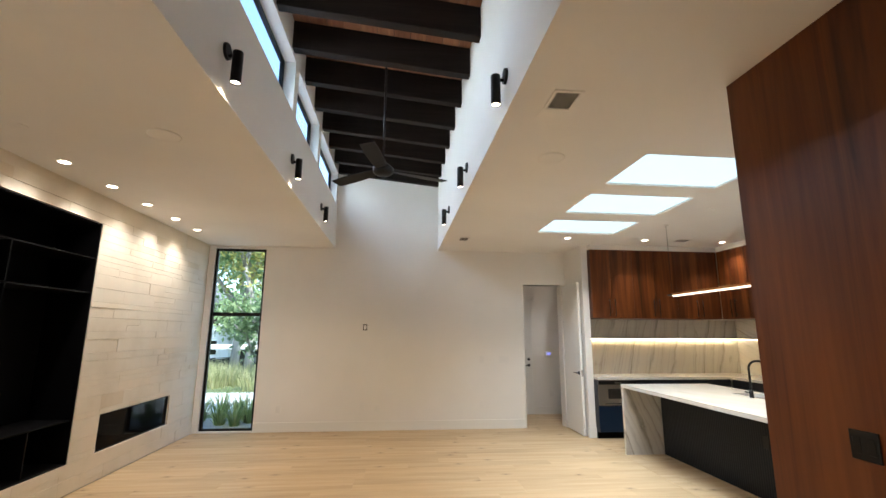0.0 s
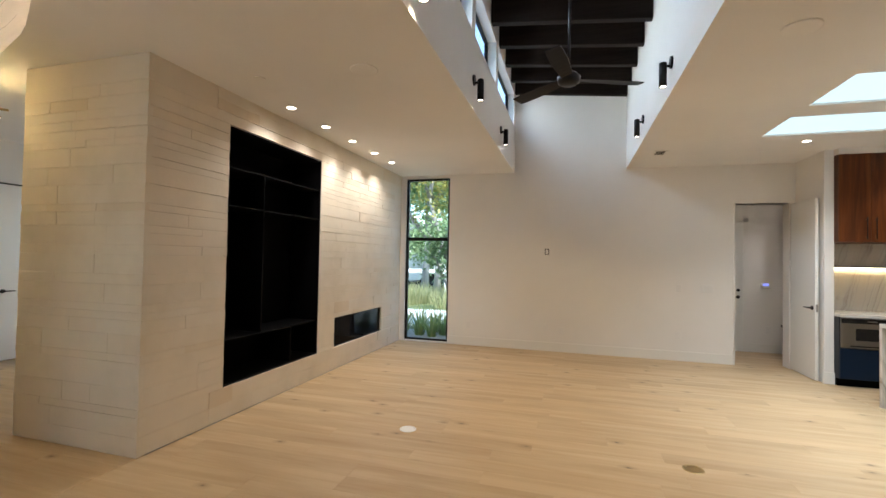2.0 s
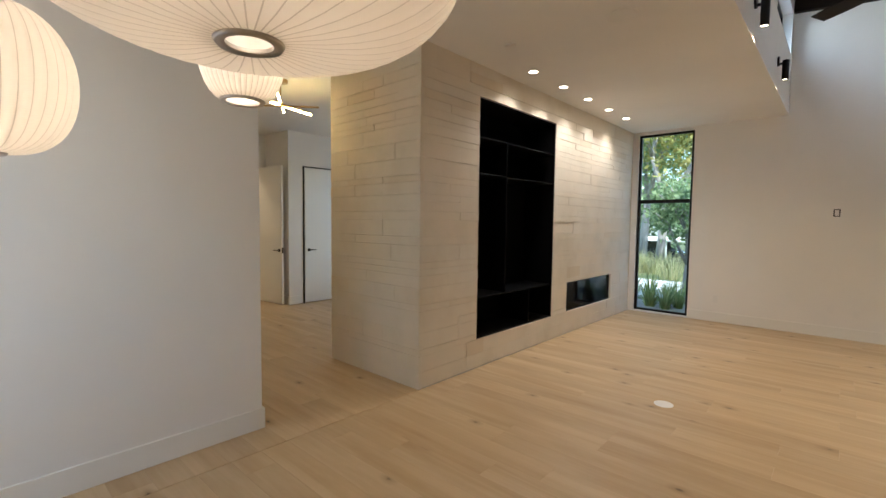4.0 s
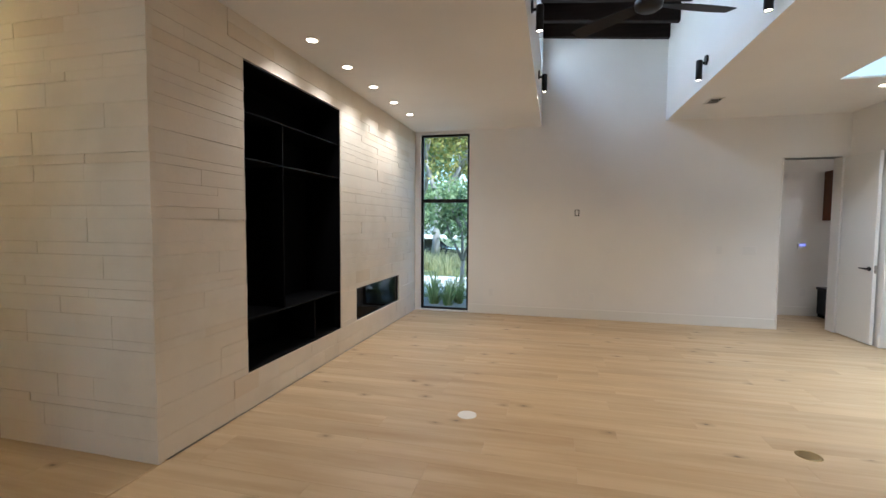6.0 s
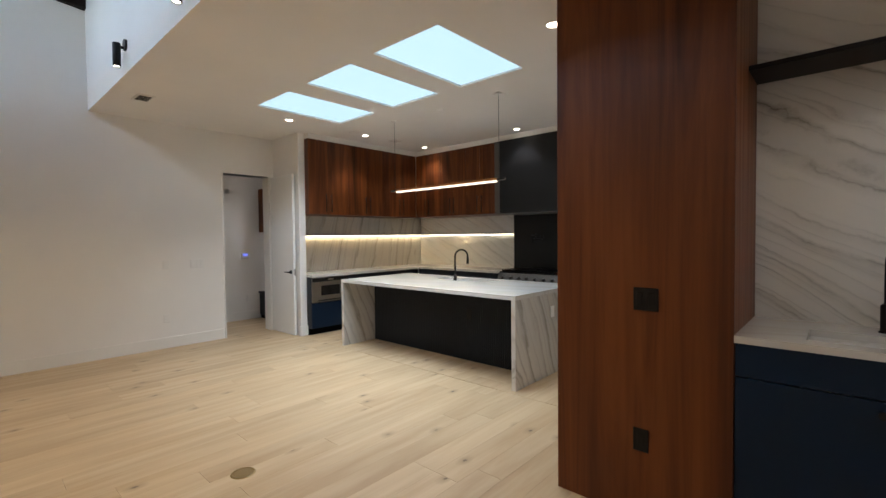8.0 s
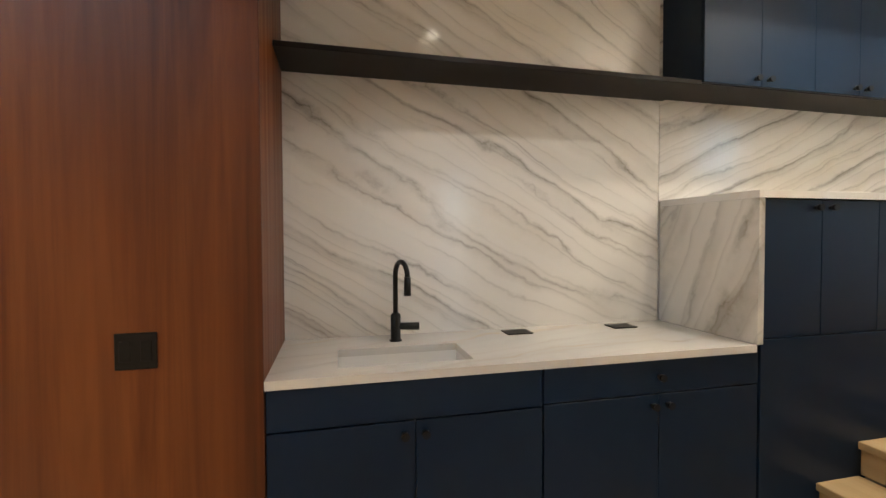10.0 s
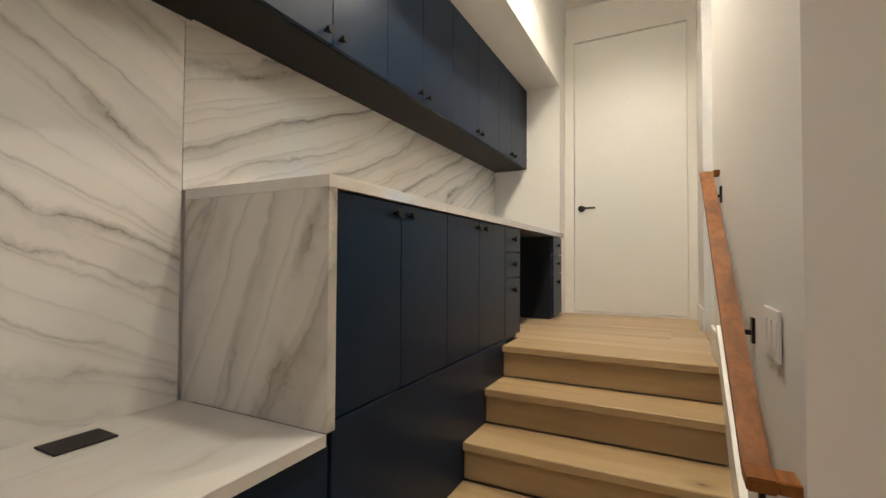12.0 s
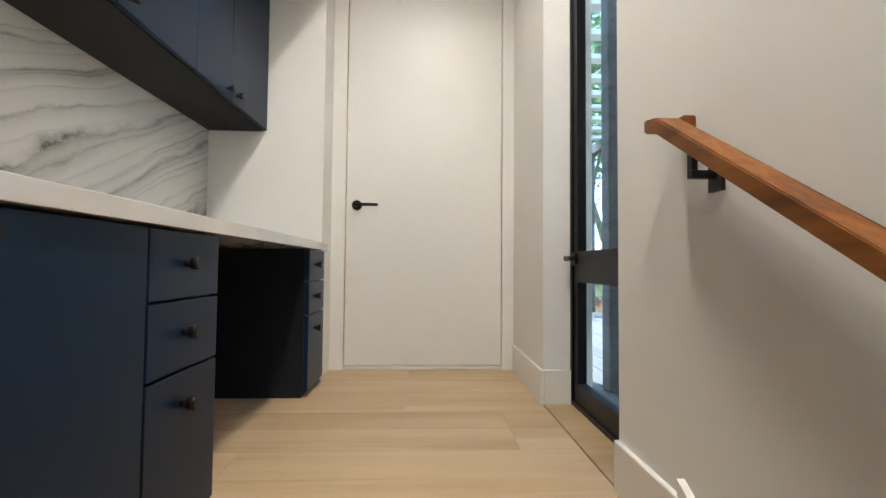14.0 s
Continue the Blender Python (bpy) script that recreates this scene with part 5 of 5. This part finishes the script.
part("basin", boxes((x0, x1, y0, y1, 0.801, 0.806), (x0 - 0.01, x0 - 0.001, y0, y1, 0.806, 0.871), (x1 + 0.001, x1 + 0.01, y0, y1, 0.806, 0.871), (x0, x1, y0 - 0.01, y0 - 0.001, 0.806, 0.871), (x0, x1, y1 + 0.001, y1 + 0.01, 0.806, 0.871)), STEEL, isk)
kf = thing("kitchen_faucet", (4.45, 4.98, 0.915), "matte black gooseneck kitchen faucet on the island", "faucet")
pts = arc(4.45, 4.98, 0.96, 1.23, 0.17, 0.8, -0.6)
part("base", rod((4.45, 4.98, 0.9155), (4.45, 4.98, 1.0), 0.024, 0.02, 24), BLACK, kf)
part("spout", tube(pts, 0.012), BLACK, kf)
e = pts[-1]
part("spray_head", rod(e, (e[0], e[1], e[2] - 0.1), 0.0145, 0.017), BLACK, kf)
part("handle", rod((4.45, 4.98, 0.97), (4.4, 5.02, 0.975), 0.008, 0.006), BLACK, kf)
lp = thing("linear_pendant", (4.14, 4.93, 2.1), "slim black linear pendant with warm glowing underside", "pendant lamp")
part("housing", box(4.115, 4.165, 4.085, 5.755, 2.11, 2.135, bevel=0.003), RAILWOOD, lp, "tan timber housing")
for a, b in ((3.98, 4.084), (5.756, 5.86)):
    part("end_cap", box(4.12, 4.16, a, b, 2.108, 2.128, bevel=0.003), BLACK, lp, "black metal end")
part("diffuser", box(4.12, 4.16, 4.1, 5.74, 2.092, 2.1095), TUBEGLOW, lp, "glowing diffuser")
for y in (4.06, 5.78):
    part("cable", rod((4.14, y, 2.13), (4.14, y, CEIL - 0.02), 0.0022, seg=8), BLACK, lp)
    part("canopy", rod((4.14, y, CEIL - 0.02), (4.14, y, CEIL - 0.0005), 0.03, 0.03, 20), PLASTIC, lp)

# ---- outdoors ----
def ground_mat():
    m = Mat("lawn_soil", (0.08, 0.1, 0.04), 0.95)
    v = m.coords()
    m.colour(m.ramp(m.noise(v, 1.2, 6), [(0.3, (0.05, 0.075, 0.025)), (0.55, (0.12, 0.14, 0.055)), (0.8, (0.2, 0.18, 0.1))]))
    m.bump(m.noise(v, 30, 4), 0.5, 0.03)
    return m.m


def leaf_mat(name, lo, hi):
    m = Mat(name, lo, 0.55)
    geo = m.node("NewGeometry")
    c = m.ramp(geo.outputs["Random Per Island"], [(0.0, lo), (1.0, hi)])
    m.colour(c)
    thin, mx = m.node("BsdfTranslucent"), m.node("MixShader")
    m.link(c, thin.inputs[0])
    mx.inputs[0].default_value = 0.45
    m.link(m.b.outputs[0], mx.inputs[1])
    m.link(thin.outputs[0], mx.inputs[2])
    m.link(mx.outputs[0], m.t.nodes["Material Output"].inputs[0])
    return m.m


def gz(y):
    """Height of the ground: level by the house, falling away towards the street."""
    return -0.16 - 1.34 * min(1.0, max(0.0, (y - 20.5) / 9.0))


def ground_sheet():
    bm = bmesh.new()
    ys = [8.4, 14.0, 20.5, 23.0, 26.0, 29.5, 60.0, 300.0]
    rows = [[bm.verts.new((x, y, gz(y))) for x in (-150, -40, -15, 0, 15, 150)] for y in ys]
    for a, b in zip(rows, rows[1:]):
        for k in range(5):
            bm.faces.new((a[k], a[k + 1], b[k + 1], b[k]))
    for d in ((-9.8, -3.6, 6.3, 8.4, -0.5, -0.16), (-150, 150, -200, -4.2, -0.5, -0.16), (-150, -9.8, -4.2, 8.4, -0.5, -0.16), (7.2, 150, -4.2, 8.4, -0.5, -0.16)):
        add_box(bm, *d)
    return bm


CONCRETE = paint("pale_concrete", (0.68, 0.67, 0.64), 0.85, 0.05)
ASPHALT = paint("asphalt", (0.06, 0.06, 0.062), 0.9, 0.2)
BARK = wood("grey_bark", (0.24, 0.21, 0.18), (0.38, 0.35, 0.31), (0.5, 0.47, 0.43), "z", 0.85).m
LEAF = leaf_mat("oak_leaves", (0.13, 0.21, 0.09), (0.32, 0.4, 0.19))
YELLOWLEAF = leaf_mat("yellowing_leaves", (0.16, 0.2, 0.05), (0.48, 0.4, 0.13))
BLADE = leaf_mat("grass_blades", (0.17, 0.26, 0.08), (0.45, 0.45, 0.18))
setting("ground", ground_sheet(), ground_mat(), "lawn and planting beds round the house", "ground")
for k in range(3):
    slab = setting("path", box(-9 if k != 1 else -9.4, 4, 10.75 + k * 1.1, 11.75 + k * 1.1, -0.2, -0.12, bevel=0.01), CONCRETE, "pale concrete drive slab in front of the house", "pavement")
setting("road", box(-60, 60, 36.5, 39.0, -1.6, -1.48), ASPHALT, "asphalt street", "road")


def blades(name, centres, count, length, width, mat, label, category, seed, kind=""):
    r = random.Random(seed)
    bm = bmesh.new()
    for cx, cy, spread in centres:
        for _ in range(count):
            a = r.uniform(0, math.tau)
            q = r.uniform(0, spread)
            x, y = cx + q * math.cos(a), cy + q * math.sin(a)
            l, lean = length * r.uniform(0.6, 1.1), r.uniform(0.1, 0.75)
            b = r.uniform(0, math.tau) if spread > 0.5 else a
            dx, dy = math.cos(b), math.sin(b)
            prev = None
            for k in range(4):
                u = k / 3
                px_, py_ = x + dx * lean * l * u * u, y + dy * lean * l * u * u
                pz_ = -0.16 + l * u * (1 - 0.35 * lean * u)
                w = width * (1 - u) + 0.001
                row = (bm.verts.new((px_ - dy * w, py_ + dx * w, pz_)), bm.verts.new((px_ + dy * w, py_ - dx * w, pz_)))
                if prev:
                    bm.faces.new((prev[0], prev[1], row[1], row[0]))
                prev = row
    return tagged(part(name, bm, mat), label, category, kind=kind)


for k, (cx, cy) in enumerate(((-3.05, 9.2), (-2.6, 8.85), (-2.15, 9.0), (-1.75, 8.8), (-3.5, 9.5), (-2.4, 9.4), (-2.8, 9.55), (-1.95, 9.45), (-2.3, 8.75))):
    blades("strap_leaf_plant", [(cx, cy, 0.07)], 60, 0.78, 0.02, BLADE, "clump of green strap-leaved plant by the window", "plant", 40 + k)
tall = random.Random(5)
blades("tall_grass", [(tall.uniform(-10, 0), tall.uniform(14.3, 19.5), 0.5) for _ in range(110)], 60, 0.75, 0.012, leaf_mat("dry_grass", (0.24, 0.27, 0.1), (0.52, 0.47, 0.26)), "bed of pale feathery ornamental grass", "grass", 61, "stuff")


def tree(x, y, height, crown, seed, mat, label, count=2600):
    r = random.Random(seed)
    t = thing("tree", (x, y, gz(y)), label, "tree", "trees outside")
    bm = bmesh.new()
    tips = []

    def grow(p, d, length, rad, depth):
        q = p + d * length
        add_rod(bm, p, q, rad, rad * 0.68, 9)
        if depth == 0:
            tips.append(q)
            return
        for _ in range(3 if depth > 1 else 2):
            nd = (d + Vector((r.uniform(-0.8, 0.8), r.uniform(-0.8, 0.8), r.uniform(-0.1, 0.5)))).normalized()
            grow(q, nd, length * r.uniform(0.62, 0.85), rad * 0.62, depth - 1)
        if depth < 3:
            tips.append(q)

    grow(Vector((x, y, gz(y) - 0.04)), Vector((0.06, 0.0, 1)).normalized(), height * 0.36, height * 0.026, 3)
    part("trunk", bm, BARK, t)
    bm = bmesh.new()
    for _ in range(count):
        c = r.choice(tips)
        s = crown * 0.28
        p = c + Vector((r.gauss(0, s), r.gauss(0, s), r.gauss(0, s * 0.7)))
        a, b = Vector((r.uniform(-1, 1), r.uniform(-1, 1), r.uniform(-1, 1))).normalized(), Vector((r.uniform(-1, 1), r.uniform(-1, 1), r.uniform(-1, 1)))
        b = (b - a * b.dot(a)).normalized()
        w = r.uniform(0.05, 0.12) * (0.45 if height < 5 else 1.5 if y > 30 else 0.8 if height < 8 else 1.3)
        bm.faces.new([bm.verts.new(p + v) for v in (a * w * 1.5, b * w * 0.7, -a * w * 1.5, -b * w * 0.7)])
    part("crown", bm, mat, t)


tree(-5.15, 18.3, 7.0, 2.5, 3, YELLOWLEAF, "pale-barked tree with thin yellowing crown in front of the house", 6500)
tree(-7.5, 23.6, 9.0, 3.2, 31, LEAF, "slender green tree behind the grass bed", 5000)
tree(-2.45, 10.6, 2.4, 0.5, 9, LEAF, "young green shrub tree with slender branches by the drive", 1500)
tree(-3.0, 16.0, 3.2, 0.9, 14, LEAF, "young green shrub tree with slender branches by the drive", 3500)
tree(-2.2, 30.0, 12, 4.5, 15, LEAF, "large green shade tree near the street", 6000)
tree(-14.0, 52.0, 15, 6.0, 18, LEAF, "large green shade tree beyond the street", 7000)
tree(-7.0, 46.0, 13, 5.0, 19, LEAF, "large green shade tree beyond the street", 7000)
tree(-24.0, 55.0, 15, 6.0, 20, LEAF, "large green shade tree beyond the street", 7000)

for k, (bx, by) in enumerate(((-12.2, 38.6), (-10.0, 37.4), (-7.6, 38.2), (-5.2, 37.6), (-3.0, 38.4))):
    tree(bx, by, 5.5, 3.2, 50 + k, LEAF, "broad green bush behind the carport", 3000)
SIDING = paint("white_siding", (0.7, 0.69, 0.66), 0.7)
ROOFING = paint("grey_shingle", (0.14, 0.14, 0.15), 0.9, 0.15)
house = thing("neighbour_house", (-19.0, 45.0, -1.5), "two-storey white house with grey roof across the street", "house")
part("wall", box(-25, -13.6, 40, 50, -1.5, 3.8), SIDING, house)
part("roof", prism([(-25.6, 3.8), (-13.0, 3.8), (-19.3, 6.6)], "y", 39.4, 50.6), ROOFING, house)
for x in (-23.0, -20.4, -17.8, -15.0):
    for z in (-0.4, 2.0):
        w = part("window", boxes((x - 0.55, x + 0.55, 39.93, 39.99, z, z + 1.3), bevel=0.01), TRIM, house)
        part("pane", box(x - 0.46, x + 0.46, 39.9, 39.929, z + 0.09, z + 1.21), BLACKGLASS, w)
cp = thing("carport", (-9.5, 33.0, -1.5), "low carport with thin white roof", "carport")
part("roof", box(-13.5, -3.5, 31.5, 36.0, 0.42, 0.62, bevel=0.02), SIDING, cp)
for x in (-13.2, -8.6, -3.8):
    part("post", box(x - 0.07, x + 0.07, 31.7, 31.84, -1.5, 0.42), SIDING, cp)
CARPAINT = Mat("dark_car_paint", (0.02, 0.022, 0.028), 0.25, 0.3, Coat_Weight=0.6).m
RUBBER = Mat("tyre_rubber", (0.02, 0.02, 0.02), 0.8).m
pu = thing("pickup_truck", (-9.6, 33.0, -1.5), "dark pickup truck parked under the carport", "pickup truck")
GR = -1.36
bm = prism([(-12.4, 0.45 + GR), (-7.1, 0.45 + GR), (-7.0, 0.95 + GR), (-8.4, 1.1 + GR), (-9.1, 1.75 + GR), (-10.4, 1.78 + GR), (-10.7, 1.12 + GR), (-12.4, 1.12 + GR)], "y", 32.1, 33.95)
bmesh.ops.bevel(bm, geom=bm.edges[:], offset=0.06, segments=2, affect="EDGES")
part("body", bm, CARPAINT, pu)
part("side_window", prism([(-10.35, 1.2 + GR), (-8.75, 1.2 + GR), (-9.15, 1.66 + GR), (-10.3, 1.66 + GR)], "y", 32.085, 32.1), BLACKGLASS, pu)
part("tail_light", box(-12.42, -12.3, 32.07, 32.2, 0.8 + GR, 1.08 + GR, bevel=0.01), Mat("red_lens", (0.5, 0.02, 0.02), 0.2).m, pu, "red tail light")
for x in (-11.5, -8.1):
    wh = part("wheel", rod((x, 32.06, 0.26 + GR), (x, 32.3, 0.26 + GR), 0.4, 0.4, 28), RUBBER, pu)
    part("rim", rod((x, 32.04, 0.26 + GR), (x, 32.059, 0.26 + GR), 0.25, 0.25, 24), STEEL, wh)

# patio beyond the glass door
DECK = wood("weathered_deck", (0.14, 0.125, 0.11), (0.2, 0.185, 0.168), (0.26, 0.24, 0.22), "y", 0.8).m
patio = thing("patio_deck", (0.0, -3.5, 0.9), "grey timber patio deck behind the house", "deck")
for k in range(14):
    x = 1.08 - k * 0.145
    part("board", box(x - 0.139, x, -7.5, -0.75, 0.93, 0.965, bevel=0.003), DECK, patio)
part("frame", box(-0.95, 1.09, -7.4, -0.8, -0.16, 0.929), CONCRETE, patio)
steps = thing("patio_steps", (-1.6, -5.0, 0.96), "wide pale timber steps up to the garden", "steps")
for k in range(6):
    x = -0.96 - k * 0.33
    part("tread", box(x - 0.36, x, -8.5, -2.6, 0.965 + k * 0.16 + 0.115, 0.965 + (k + 1) * 0.16, bevel=0.004), DECK, steps)
    part("riser", box(x - 0.34, x - 0.02, -8.5, -2.6, 0.965 + k * 0.16 - (1.1 if k else 1.1), 0.965 + k * 0.16 + 0.1145), DECKWOOD, steps)
pergola = thing("patio_pergola", (0.0, -6.0, 0.965), "pale slatted pergola over the patio deck", "pergola")
for x in (-0.9, 0.9):
    part("beam", box(x - 0.05, x + 0.05, -8.6, -3.4, 3.5, 3.65, bevel=0.005), DECK, pergola)
    for y in (-8.5, -3.5):
        part("post", box(x - 0.05, x + 0.05, y - 0.05, y + 0.05, 0.9655, 3.4995, bevel=0.005), DECK, pergola)
for k in range(12):
    part("slat", box(-1.1, 1.1, -8.5 + k * 0.44, -8.38 + k * 0.44, 3.6505, 3.7, bevel=0.004), SIDING, pergola)
setting("terrace", box(-9.0, -2.98, -14, -2.4, -0.16, 1.9), ground_mat(), "raised planted terrace", "ground")
fence = thing("garden_fence", (-6.0, -8.0, 1.9), "grey horizontal board fence on the terrace", "fence")
for k in range(9):
    part("slat", box(-6.05, -6.02, -14, -3.0, 1.95 + k * 0.165, 2.1 + k * 0.165, bevel=0.003), DECK, fence)
for y in (-13.5, -10.5, -7.5, -4.5, -3.1):
    part("post", box(-6.15, -6.051, y - 0.05, y + 0.05, 1.9, 3.5), DECK, fence)
hr = random.Random(8)
g = blades("terrace_grass", [(hr.uniform(-5.8, -4.2), hr.uniform(-12, -3.2), 0.4) for _ in range(40)], 40, 0.6, 0.014, BLADE, "bed of green grass along the fence", "grass", 71, "stuff")
g.location.z = 2.06
tree(-8.5, -9.0, 8.0, 3.0, 23, LEAF, "green shade tree behind the fence", 3000)
tree(-8.0, -5.5, 8.5, 3.0, 27, LEAF, "green shade tree behind the fence", 3000)

for k, (bx, by) in enumerate(((-0.9, -11.5), (-2.6, -13.0), (-4.2, -15.5), (0.6, -14.5))):
    tree(bx, by, 7.5, 3.0, 80 + k, LEAF, "green shade tree behind the patio", 3000)

# ---- oak floor boards ----
floor = thing("floor", (0, 4, 0), "pale white-oak plank floor with small knots", "floor", kind="structure")
PW, rf = 0.19, random.Random(11)
PLANKS = {}


def plank_mesh(length):
    if length not in PLANKS:
        bm = box(-length / 2, length / 2, -PW / 2 + 0.0003, PW / 2 - 0.0003, -0.02, 0.0, bevel=0.0007)
        me = bpy.data.meshes.new("plank")
        bm.to_mesh(me)
        bm.free()
        me.materials.append(OAK)
        PLANKS[length] = me
    return PLANKS[length]


def lay(parent, name, x0, x1, y0, y1, z=0.0):
    """Boards along x, in rows, with staggered ends; ends are trimmed by shorter boards."""
    y = y0
    while y < y1 - 0.01:
        x = x0 - rf.choice((0.3, 0.8, 1.2, 1.6))
        while x < x1:
            length = rf.choice((1.4, 1.8, 2.2))
            lo, hi = max(x, x0), min(x + length, x1)
            if hi - lo > 0.02:
                ob = new(name, plank_mesh(round(hi - lo - 0.001, 3)))
                ob.parent = parent
                ob.matrix_parent_inverse = parent.matrix_basis.inverted()
                ob.location = ((lo + hi) / 2, y + PW / 2, z)
            x += length
        y += PW


lay(floor, "plank", -2.725, 3.56, -0.67, 8.06)
lay(floor, "plank", 3.565, 6.6, 2.42, 7.3)
hall_floor = thing("floor_hall", (-6, 3, 0), "pale oak plank floor of the hall", "floor", kind="structure")
lay(hall_floor, "plank", -9.3, -2.73, 1.6, 2.86)
lay(hall_floor, "plank", -9.3, -3.4, 2.93, 5.6)
lay(hall_floor, "plank", -3.035, -2.73, -0.68, 1.59)
lay(hall_floor, "plank", 2.42, 4.68, 8.07, 9.3)
landing = thing("floor_landing", (1.9, -3, 1.026), "oak plank floor of the landing", "floor", kind="structure")
lay(landing, "plank", 1.4115, 3.06, -3.74, -2.25, 1.0258)
